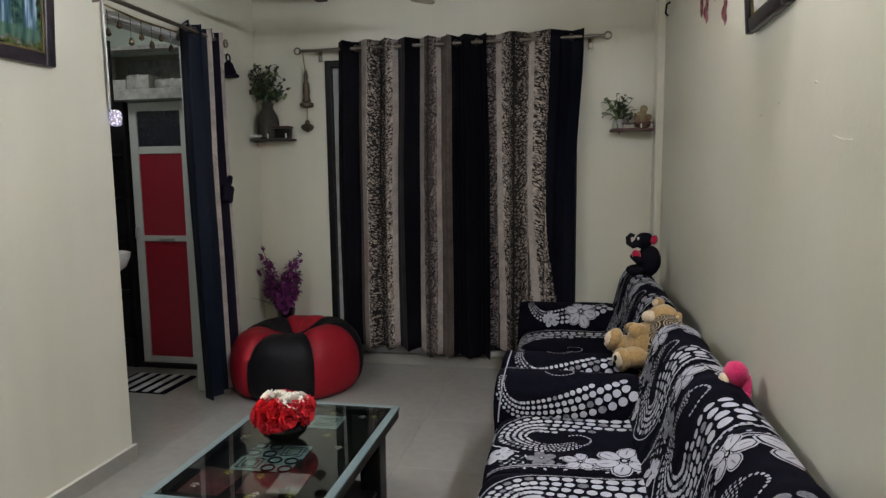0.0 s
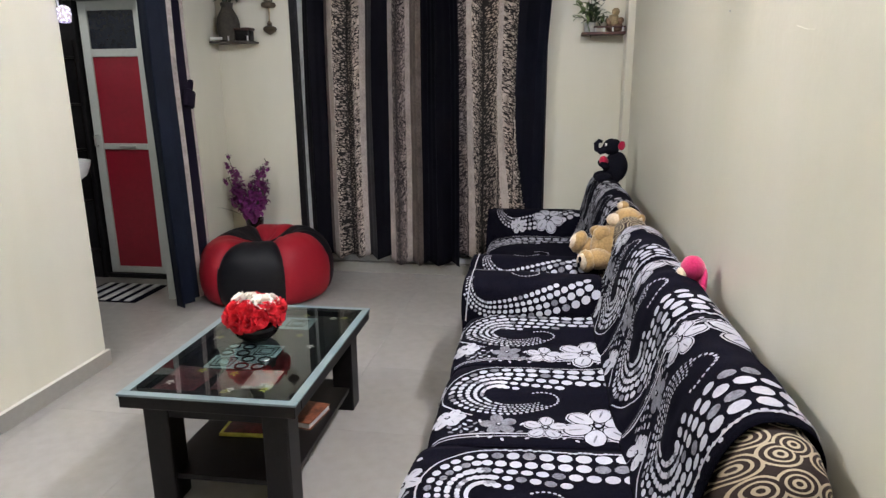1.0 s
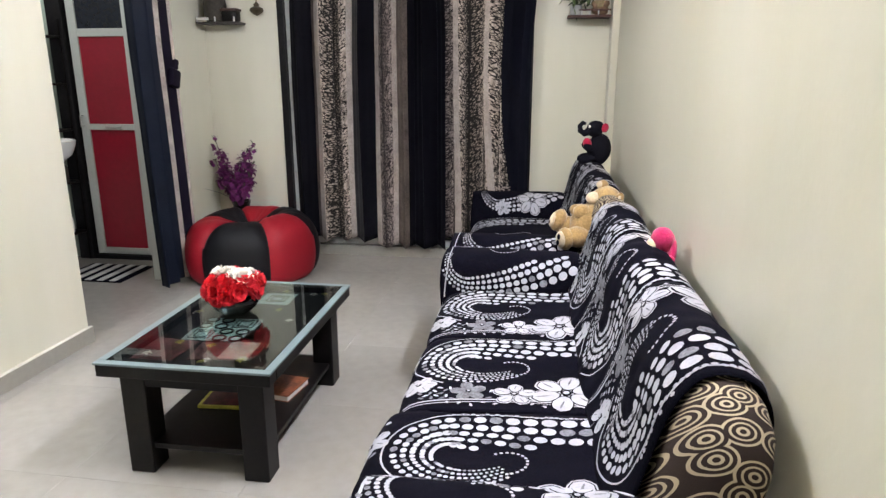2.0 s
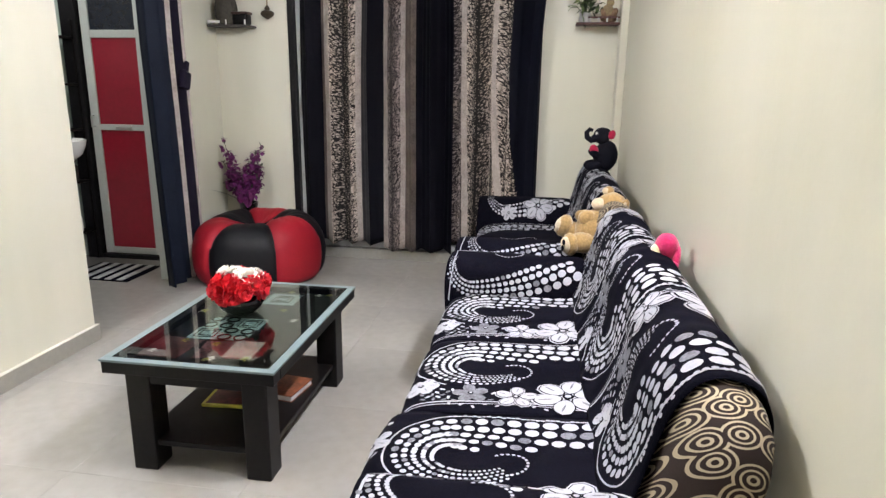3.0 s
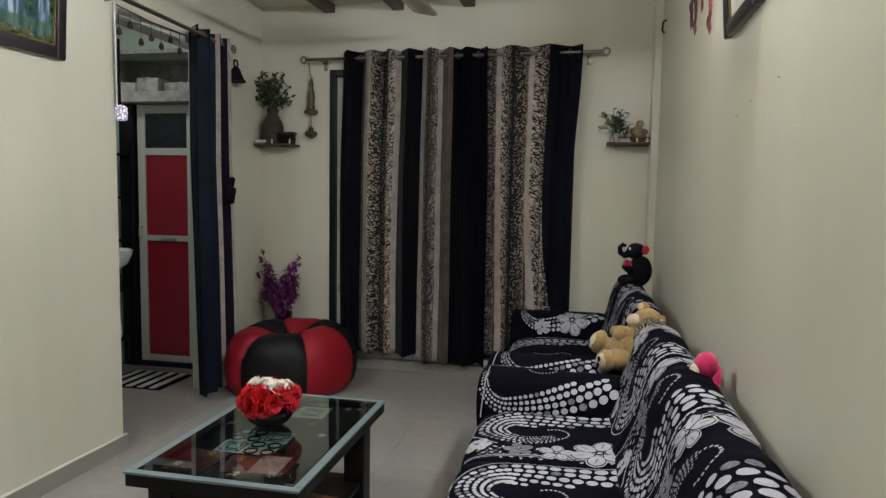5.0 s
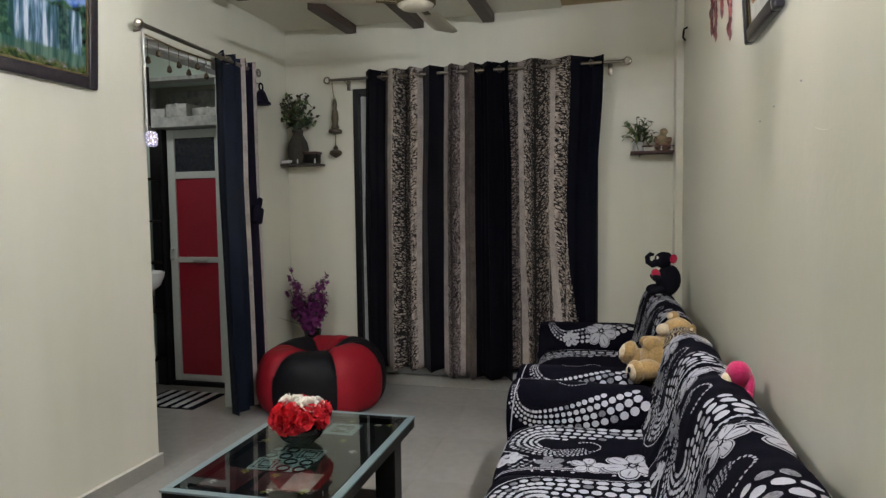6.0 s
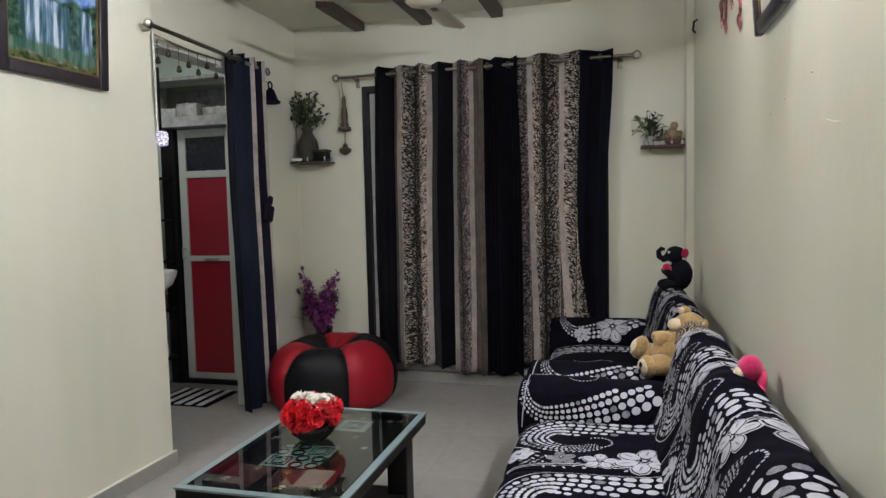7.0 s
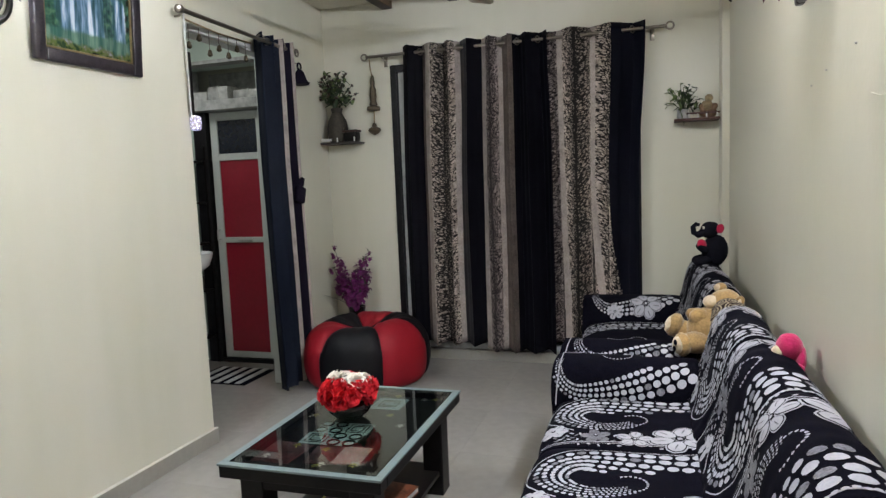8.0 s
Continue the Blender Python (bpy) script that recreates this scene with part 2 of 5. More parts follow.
def box(x0, x1, y0, y1, z0, z1, bevel=0.0, seg=2, bm=None):
    out = bm or bmesh.new()
    b = bmesh.new()
    bmesh.ops.create_cube(b, size=1)
    bmesh.ops.scale(b, vec=(x1 - x0, y1 - y0, z1 - z0), verts=b.verts)
    bmesh.ops.translate(b, vec=((x0 + x1) / 2, (y0 + y1) / 2, (z0 + z1) / 2), verts=b.verts)
    if bevel:
        bmesh.ops.bevel(b, geom=b.edges[:], offset=bevel, segments=seg, affect="EDGES", profile=0.5)
    return join(out, b)


def join(bm, other, m=None, slot=None):
    me = bpy.data.meshes.new("tmp")
    if m is not None:
        other.transform(m)
    if slot is not None:
        for f in other.faces:
            f.material_index = slot
    other.to_mesh(me)
    other.free()
    bm.from_mesh(me)
    bpy.data.meshes.remove(me)
    return bm


def tube(points, r, n=10, bm=None, caps=True, taper=None):
    """A round bar along points; taper: a radius for each point."""
    out = bm or bmesh.new()
    pts = [Vector(p) for p in points]
    rings = []
    for i, p in enumerate(pts):
        d = (pts[min(i + 1, len(pts) - 1)] - pts[max(i - 1, 0)]).normalized()
        a = d.orthogonal().normalized() if i == 0 else (rings_dir - rings_dir.dot(d) * d).normalized()
        rings_dir = a
        c = d.cross(a)
        rr = taper[i] if taper else r
        rings.append([out.verts.new(p + (a * math.cos(t) + c * math.sin(t)) * rr) for t in (2 * math.pi * k / n for k in range(n))])
    for q, w in zip(rings, rings[1:]):
        for k in range(n):
            out.faces.new((q[k], q[(k + 1) % n], w[(k + 1) % n], w[k]))
    if caps:
        out.faces.new(rings[0][::-1])
        out.faces.new(rings[-1])
    return out


def lathe(profile, n=24, bm=None, at=(0, 0, 0)):
    """Turned body from (radius, height) pairs."""
    out = bm or bmesh.new()
    rings = []
    for r, z in profile:
        rings.append([out.verts.new((at[0] + r * math.cos(t), at[1] + r * math.sin(t), at[2] + z)) for t in (2 * math.pi * k / n for k in range(n))])
    for q, w in zip(rings, rings[1:]):
        for k in range(n):
            out.faces.new((q[k], q[(k + 1) % n], w[(k + 1) % n], w[k]))
    out.faces.new(rings[0][::-1])
    out.faces.new(rings[-1])
    return out


def blob(at, size, turn=(0, 0, 0), rough=0.03, seed=0, bm=None, sub=3, slot=None):
    """A soft rounded lump, slightly uneven."""
    b = bmesh.new()
    bmesh.ops.create_icosphere(b, subdivisions=sub, radius=1)
    for v in b.verts:
        v.co *= 1 + rough * noise.noise(v.co * 2.3 + Vector((seed, 3.1 * seed, 0)))
    m = pose(*at, *turn) @ Matrix.Diagonal((*size, 1))
    return join(bm or bmesh.new(), b, m, slot)


def grid(fn, nu, nv, bm=None, slot=0, uv=None):
    """A sheet fn(u, v) with u, v from 0 to 1; uv(u, v) gives its texture place."""
    out = bm or bmesh.new()
    vs = [[out.verts.new(fn(i / nu, j / nv)) for j in range(nv + 1)] for i in range(nu + 1)]
    layer = out.loops.layers.uv.verify() if uv else None
    for i in range(nu):
        for j in range(nv):
            f = out.faces.new((vs[i][j], vs[i + 1][j], vs[i + 1][j + 1], vs[i][j + 1]))
            f.material_index = slot((i + 0.5) / nu, (j + 0.5) / nv) if callable(slot) else slot
            if uv:
                for l, (a, c) in zip(f.loops, ((i, j), (i + 1, j), (i + 1, j + 1), (i, j + 1))):
                    l[layer].uv = uv(a / nu, c / nv, (i + 0.5) / nu)
    return out


def thick(ob, t, offset=0.0):
    s = ob.modifiers.new("thickness", "SOLIDIFY")
    s.thickness, s.offset = t, offset
    return ob


# ---- setting ----
XL, XLF, XR, YB, YN, ZC = -1.222, -1.40, 1.37, 4.46, -1.30, 2.60
DOOR_Y0, DOOR_Y1 = 2.69, 3.72


def setting(name, bm, mat, label, category):
    return tagged(part(name, bm, mat, None, smooth=False), label, category, kind="structure")


# back wall with the window's opening
WX0, WX1, WZ1 = -0.870, 0.855, 2.137
b = box(-3.0, WX0, YB, YB + 0.2, 0, ZC + 0.1)
box(WX1, XR + 0.2, YB, YB + 0.2, 0, ZC + 0.1, bm=b)
box(WX0, WX1, YB, YB + 0.2, WZ1, ZC + 0.1, bm=b)
setting("wall_north", b, M_WALL, "cream painted plaster wall with a tall window opening", "wall")
setting("wall_east", box(XR, XR + 0.2, YN - 0.2, YB, 0, ZC + 0.1), M_WALL, "plain cream painted plaster wall beside the sofas", "wall")
setting("wall_west", box(XL - 0.19, XL, YN - 0.2, DOOR_Y0, 0, ZC + 0.1), M_WALL, "cream painted plaster wall ending at a doorway", "wall")
b = box(XLF - 0.08, XLF, DOOR_Y1, YB, 0, ZC + 0.1)
box(XLF - 0.08, XLF, DOOR_Y0, DOOR_Y1, 2.17, ZC + 0.1, bm=b)
setting("wall_west_return", b, M_WALL, "cream painted wall over and beside the doorway", "wall")
setting("wall_south", box(-1.6, XR + 0.2, YN - 0.2, YN, 0, ZC + 0.1), M_WALL, "plain cream wall closing the room", "wall")
setting("wall_column", box(1.325, XR, 4.28, YB, 0, ZC, 0.004), M_WALL, "shallow cream painted corner column", "column")
setting("ceiling_panel", box(-1.40, 0.62, YN, YB, ZC - 0.012, ZC, 0.003), M_WALL, "cream painted panel on an ochre ceiling", "ceiling")
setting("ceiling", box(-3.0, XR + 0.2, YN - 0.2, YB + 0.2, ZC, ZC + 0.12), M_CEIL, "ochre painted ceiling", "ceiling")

floor = setting("floor", box(-3.0, XR, YN, YB + 0.2, -0.10, -0.0025), M_GROUT, "glossy beige vitrified tile floor", "floor")
# skirtings
skirt = setting("baseboard", box(XL, XL + 0.017, YN, DOOR_Y0 + 0.014, 0, 0.075, 0.001), M_SKIRT, "grey tile skirting with a pale top along a cream wall", "skirting")
part("top_edge", box(XL, XL + 0.0165, YN, DOOR_Y0 + 0.0135, 0.0752, 0.079, 0.001), M_PALEEDGE, skirt, "pale top edge", smooth=False)
setting("baseboard_doorway", box(XL - 0.19, XL, DOOR_Y0, DOOR_Y0 + 0.012, 0, 0.078, 0.002), M_SKIRT, "beige tile skirting round a wall end", "skirting")
setting("baseboard_north", box(XLF, WX0 - 0.01, YB - 0.014, YB, 0, 0.075, 0.002), M_SKIRT, "beige tile skirting under a window wall", "skirting")
setting("baseboard_east", box(XR - 0.014, XR, YN, 4.28, 0, 0.075, 0.002), M_SKIRT, "beige tile skirting behind the sofas", "skirting")
setting("threshold", box(WX0, WX1 + 0.3, YB - 0.012, YB + 0.15, 0, 0.072, 0.003), M_SKIRT, "pale stone sill under the curtains", "sill")

# window
win = thing("window_1", "tall dark window with black stone surround and aluminium frame", "window", kind="structure")
for n, d in (("surround", (WX0, WX0 + 0.045, YB - 0.012, YB + 0.06, 0.07, WZ1)), ("surround", (WX1 - 0.045, WX1, YB - 0.012, YB + 0.06, 0.07, WZ1)),
             ("surround", (WX0 + 0.045, WX1 - 0.045, YB - 0.012, YB + 0.06, WZ1 - 0.045, WZ1))):
    part(n, box(*d, 0.003), M_GRANITE, win, "polished black granite surround", smooth=False)
for d in ((WX0 + 0.047, WX0 + 0.09, YB + 0.02, YB + 0.075, 0.075, WZ1 - 0.05), (WX1 - 0.09, WX1 - 0.047, YB + 0.02, YB + 0.075, 0.075, WZ1 - 0.05),
          (0.0, 0.05, YB + 0.025, YB + 0.07, 0.118, WZ1 - 0.093), (WX0 + 0.09, WX1 - 0.09, YB + 0.02, YB + 0.075, WZ1 - 0.093, WZ1 - 0.05),
          (WX0 + 0.09, WX1 - 0.09, YB + 0.02, YB + 0.075, 0.075, 0.118)):
    part("window_frame", box(*d, 0.004), M_WHITEFRAME, win, "off-white aluminium sash", smooth=False)
for a, c in ((WX0 + 0.09, 0.0), (0.05, WX1 - 0.09)):
    part("pane", box(a, c, YB + 0.045, YB + 0.051, 0.118, WZ1 - 0.093), M_PANE, win, "dark glass pane at night", smooth=False)
b = box(-0.815, -0.80, YB + 0.005, YB + 0.02, 1.02, 1.22, 0.004)
for z in (0.55, 0.8, 1.3, 1.45):
    box(-0.812, -0.802, YB + 0.01, YB + 0.02, z, z + 0.05, 0.002, bm=b)
part("latch", b, M_ALU, win, "pale window latch")

# passage behind the doorway
setting("wall_passage_side", box(-2.55, -2.40, 2.3, 4.3, 0, ZC), M_MARBLE, "grey tiled passage wall", "wall")
setting("wall_passage_near", box(-2.55, XL - 0.19, 2.15, 2.3, 0, ZC), M_MINT, "pale green passage wall", "wall")
b = box(-2.40, -2.30, 4.12, 4.27, 0, 1.86)
box(-1.72, XLF - 0.08, 4.12, 4.27, 0, 1.86, bm=b)
box(-2.40, XLF - 0.08, 4.12, 4.27, 2.20, ZC, bm=b)
setting("wall_passage_end", b, M_MINT, "pale green painted wall above a loft", "wall")
b = box(-2.40, XLF - 0.08, 3.98, 4.45, 1.865, 1.935, 0.004)
setting("loft_slab", b, M_MARBLE, "grey marble loft slab over a bathroom door", "shelf")
setting("loft_back", box(-2.40, XLF - 0.08, 4.43, 4.45, 1.94, 2.2), M_MARBLE, "grey back of a loft", "wall")
b = box(-2.40, XLF - 0.08, 3.99, 4.10, 2.19, 2.215)
setting("loft_lintel", b, M_MARBLE, "thin grey lintel over a loft", "lintel")
jamb = thing("door_frame", "off-white door frame lining a doorway", "door frame", kind="structure")
part("post", box(-1.485, -1.398, DOOR_Y1 - 0.045, DOOR_Y1 - 0.001, 0, 2.17, 0.004), M_WHITEFRAME, jamb, smooth=False)
part("post", box(-1.485, XL - 0.192, DOOR_Y0 + 0.013, DOOR_Y0 + 0.03, 0, 2.17, 0.004), M_WHITEFRAME, jamb, smooth=False)
part("head", box(-1.485, -1.398, DOOR_Y0 + 0.03, DOOR_Y1 - 0.045, 2.13, 2.17, 0.004), M_WHITEFRAME, jamb, smooth=False)

# ceiling beams
beam0 = tagged(part("ceiling_beam", box(-0.04, 0.04, -0.31, 0.31, 0, 0.058, 0.004), M_BEAM, None, smooth=False),
               "short dark brown wooden ceiling beam", "beam", "ceiling beams")
beam0.location = (-0.87, 4.14, 2.53)
for x, y in ((-0.37, 4.15), (0.13, 4.14), (-1.19, 3.25)):
    copy_thing(beam0, Matrix.Translation((x, y, 2.53)))

# tube light high on the left wall
def tube_light(x, side, y0, y1, z, strength):
    glow, nt_, b_ = nodes("lit_tube")
    b_.inputs["Base Color"].default_value = (0.9, 0.9, 0.9, 1)
    b_.inputs["Emission Color"].default_value = (0.95, 1.0, 1.125, 1)
    b_.inputs["Emission Strength"].default_value = strength
    tl = thing("tube_light", "lit white tube light on a batten high on the wall", "tube light", group="tube lights")
    part("batten", box(min(x, x + side * 0.03), max(x, x + side * 0.03), y0 - 0.05, y1 + 0.05, z - 0.005, z + 0.035, 0.004), M_PORCELAIN, tl)
    part("tube", tube([(x + side * 0.055, y0, z), (x + side * 0.055, y1, z)], 0.013, 12), glow, tl, "glowing white tube")
    for y in (y0 - 0.014, y1 + 0.002):
        part("socket", box(min(x + side * 0.03, x + side * 0.075), max(x + side * 0.03, x + side * 0.0685), y, y + 0.012, z - 0.0135, z + 0.0135, 0.002), M_PORCELAIN, tl)


tube_light(XL, 1, 1.02, 2.17, 2.47, 222)
tube_light(XR, -1, 1.12, 2.27, 2.352, 390)


# ---- curtains ----
def smooth_step(x):
    x = max(0.0, min(1.0, x))
    return x * x * (3 - 2 * x)


def window_curtain(x0, x1, bx0, bx1, z0, bands, folds, phase, seed, label, group, flare=0.0):
    """A hanging eyelet curtain between x0 and x1 at the rod, bx0 and bx1 at the hem. bands: (start, end, slot) in shares of its width."""
    ob = thing("curtain", label, "curtain", (0, 0, 0), group)
    zt = 2.245

    def at(u, v):
        e = 0.5 * (noise.noise(Vector((seed, v * 2.2, u * 3))))
        a = x0 + (x1 - x0) * u
        c = bx0 + (bx1 - bx0) * u
        w = smooth_step(v / 0.5)
        x = a + (c - a) * w + 0.012 * e * min(1, v * 4)
        ph = phase + 2 * math.pi * folds * (u + 0.018 * math.sin(9 * u + seed))
        s = math.sin(ph)
        amp = 0.050 * (1 - 0.15 * v) * (1 + 0.5 * noise.noise(Vector((seed, u * 4, v * 1.3))))
        y = 4.375 + amp * (abs(s) ** 0.75) * (1 if s > 0 else -1) + 0.012 * noise.noise(Vector((u * 5, v * 3, seed)))
        x += 0.012 * math.sin(2 * ph)
        z = zt + (z0 - zt) * v + 0.012 * math.sin(ph) * v + 0.006 * noise.noise(Vector((u * 9, seed, v * 4)))
        return x, y, z

    def slot(u, v):
        u -= flare * u * smooth_step((v - 0.45) / 0.5)
        for s0, s1, k, *_ in bands:
            if s0 <= u < s1:
                return k
        return bands[-1][2]

    def uv(u, v, um):
        for s0, s1, k, *span in bands:
            if s0 <= um < s1:
                a, c = span or (-1, 1)
                return (a + (u - s0) / (s1 - s0) * (c - a), (1 - v) * 2.2)
        return (0, 0)

    cloth = part("cloth", grid(at, 150, 44, slot=slot, uv=uv), [M_NAVY, M_TREE, M_TREEDARK, M_LIGHTCLOTH, M_GREYCLOTH, M_SLATE, M_DEEPNAVY], ob)
    thick(cloth, 0.003)
    n = int(folds * 2 + 0.5)
    for k in range(n):
        u = (k + 0.5 - phase / math.pi % 1) / (2 * folds)
        if not 0.02 < u < 0.98:
            continue
        b = bmesh.new()
        tube([(0, 0.021 * math.cos(t), 0.021 * math.sin(t)) for t in (2 * math.pi * i / 16 for i in range(17))], 0.0045, 6, b, caps=False)
        e = part("eyelet", b, M_STEEL, cloth, "steel eyelet ring")
        p = at(u, 0.024)
        e.location = (p[0], 4.378, 2.197)
        e.rotation_euler = (0, 0, radians(35 if k % 2 else -35))
    return ob


window_curtain(-0.735, -0.165, -0.755, -0.185, 0.138,
               [(0, 0.255, 0), (0.255, 0.285, 4), (0.285, 0.375, 3), (0.375, 0.655, 1), (0.655, 0.69, 3), (0.69, 0.82, 5), (0.82, 1.01, 0)], 4, 2.2, 1.0,
               "black curtain with a grey twig-print band, hung by eyelets", "window curtains")
window_curtain(-0.178, 0.265, -0.20, 0.285, 0.100,
               [(0, 0.085, 3), (0.085, 0.255, 2), (0.255, 0.33, 3), (0.33, 0.51, 4), (0.51, 1.01, 0)], 3.5, 1.2, 2.0,
               "black curtain with a brown twig-print band, hung by eyelets", "window curtains")
window_curtain(0.255, 0.885, 0.275, 0.838, 0.155,
               [(0, 0.14, 2, 0.4, 0.8), (0.14, 0.19, 3), (0.19, 0.475, 1), (0.475, 0.535, 3), (0.535, 0.695, 1, -0.98, -0.45), (0.695, 1.01, 6)], 2.5, 0.4, 3.0,
               "wide grey twig-print curtain with a navy edge, hung by eyelets", "window curtains", 0.15)

rod = thing("curtain_rod", "steel curtain rod with ring ends above a window", "curtain rod")
part("bar", tube([(-1.02, 4.378, 2.197), (1.02, 4.378, 2.197)], 0.0105, 12), M_STEEL, rod)
for x in (-1.035, 1.036):
    b = bmesh.new()
    tube([(x + 0.022 * math.cos(t), 4.378, 2.197 + 0.022 * math.sin(t)) for t in (2 * math.pi * i / 18 for i in range(19))], 0.006, 8, b, caps=False)
    part("finial", b, M_STEEL, rod, "open steel ring finial")
for x in (-0.90, 0.93):
    b = tube([(x, 4.378, 2.186), (x, 4.42, 2.175), (x, 4.459, 2.175)], 0.006, 8)
    box(x - 0.014, x + 0.014, 4.452, 4.46, 2.13, 2.20, 0.002, bm=b)
    part("bracket", b, M_STEEL, rod)

# doorway curtain, gathered to the far side of its rod
lrod = thing("curtain_rod", "dark steel curtain rod across a doorway", "curtain rod")
A, C = Vector((-1.162, 2.60, 2.147)), Vector((-1.315, 3.90, 2.180))
part("bar", tube([A, C], 0.011, 12), M_STEEL, lrod)
part("finial", lathe([(0.004, -0.03), (0.012, -0.025), (0.014, -0.012), (0.022, 0.0), (0.02, 0.014), (0.006, 0.022)], 16), M_STEEL, lrod, "bright steel ball finial").matrix_local = \
    Matrix.Translation(A) @ pose(0, 0, 0, 90, 0, 0)
b = bmesh.new()
tube([(C.x, C.y + 0.02 + 0.022 * math.cos(t), C.z + 0.022 * math.sin(t)) for t in (2 * math.pi * i / 18 for i in range(19))], 0.006, 8, b, caps=False)
part("finial", b, M_STEEL, lrod, "open steel ring finial")
for p in (A + Vector((-0.004, 0.035, 0)), C - Vector((0, 0.03, 0))):
    wx = XL if p.y < DOOR_Y0 else XLF
    part("bracket", tube([p, p + Vector((-0.03, 0, -0.018)), (wx - 0.005, p.y, p.z - 0.02)], 0.006, 8), M_STEEL, lrod)

dc = thing("curtain", "navy doorway curtain with grey and purple stripes, gathered aside", "curtain")


def door_curtain(u, v):
    ph = 2 * math.pi * 3.1 * u + 0.9
    y = 3.42 + 0.36 * u - 0.02 * math.sin(v * 3.0) * (1 - u) + 0.02 * v
    x = -1.305 + 0.050 * math.sin(ph) * (1 - 0.12 * v) + 0.012 * noise.noise(Vector((u * 6, v * 2, 7)))
    if v > 0.35:
        x += 0.02 * math.sin((v - 0.35) * 2.5)
    return x, y + 0.010 * math.sin(ph * 2), 2.213 - 2.188 * v + 0.006 * math.sin(ph)


def door_slot(u, v):
    return 0 if u < 0.625 else 2 if u < 0.660 else 1 if u < 0.955 else 2


door_cloth = part("cloth", grid(door_curtain, 140, 220, slot=door_slot), [M_NAVY2, M_PURPLE, M_LIGHTCLOTH], dc)
thick(door_cloth, 0.003)
for u_ in (0.07, 0.29, 0.50, 0.72):
    e = part("eyelet", tube([(0.020 * math.cos(t), 0, 0.020 * math.sin(t)) for t in (2 * math.pi * i / 16 for i in range(17))], 0.0045, 6, caps=False), M_STEEL, door_cloth, "steel eyelet ring")
    p = door_curtain(u_, 0.03)
    e.location, e.rotation_euler = (p[0], p[1], 2.18), (0, 0, radians(25))
b = box(-0.02, 0.02, -0.045, 0.045, -0.11, 0.0, 0.015)
box(-0.012, 0.012, -0.02, 0.02, 0.0, 0.06, 0.008, bm=b)
tie = part("tie_band", b, M_PURPLE, dc, "dark purple tie band")
tie.location, tie.rotation_euler = (-1.262, 3.785, 1.30), (radians(-18), 0, 0)


# ---- sofas and their covers ----
def resample(pts, n):
    pts = [Vector(p) for p in pts]
    d = [0.0]
    for a, c in zip(pts, pts[1:]):
        d.append(d[-1] + (c - a).length)
    out = []
    for i in range(n + 1):
        t = d[-1] * i / n
        k = max(0, min(len(pts) - 2, next((j - 1 for j in range(1, len(d)) if d[j] >= t - 1e-9), len(pts) - 2)))
        out.append(pts[k].lerp(pts[k + 1], (t - d[k]) / max(1e-9, d[k + 1] - d[k])))
    return out, d[-1]


def rounded(pts, times=2, closed=False):
    """Corner cutting, to round a profile."""
    for _ in range(times):
        new_pts = [] if closed else [Vector(pts[0])]
        n = len(pts)
        for i in range(n if closed else n - 1):
            a, c = Vector(pts[i]), Vector(pts[(i + 1) % n])
            new_pts += [a.lerp(c, 0.25), a.lerp(c, 0.75)]
        if not closed:
            new_pts.append(Vector(pts[-1]))
        pts = new_pts
    return pts


def loaf(profile, y0, y1, edge=0.03, along="y", first=None):
    """A padded body: a closed x-z profile drawn along y, its ends rounded by edge (the first end by first)."""
    e0 = first or edge
    pr = rounded([(x, z) for x, z in profile], 2, True)
    cx, cz = sum(p.x for p in pr) / len(pr), sum(p.y for p in pr) / len(pr)
    bm = bmesh.new()
    rings = []
    stations = [(y0, e0), (y0 + e0 * 0.06, e0 * 0.66), (y0 + e0 * 0.25, e0 * 0.34), (y0 + e0 * 0.55, e0 * 0.11), (y0 + e0, 0.0), ((y0 + y1) / 2, -0.004), (y1 - edge, 0.0), (y1 - edge * 0.3, edge * 0.28), (y1, edge)]
    for y, s in stations:
        ring = []
        for p in pr:
            q = Vector((p.x - cx, p.y - cz))
            q *= max(0.2, (q.length - s) / q.length)
            co = (cx + q.x, y, cz + q.y) if along == "y" else (y, cx + q.x, cz + q.y)
            ring.append(bm.verts.new(co))
        rings.append(ring)
    n = len(pr)
    for q, w in zip(rings, rings[1:]):
        for k in range(n):
            bm.faces.new((q[k], q[(k + 1) % n], w[(k + 1) % n], w[k]))
    bm.faces.new(rings[0][::-1])
    bm.faces.new(rings[-1])
    return bm


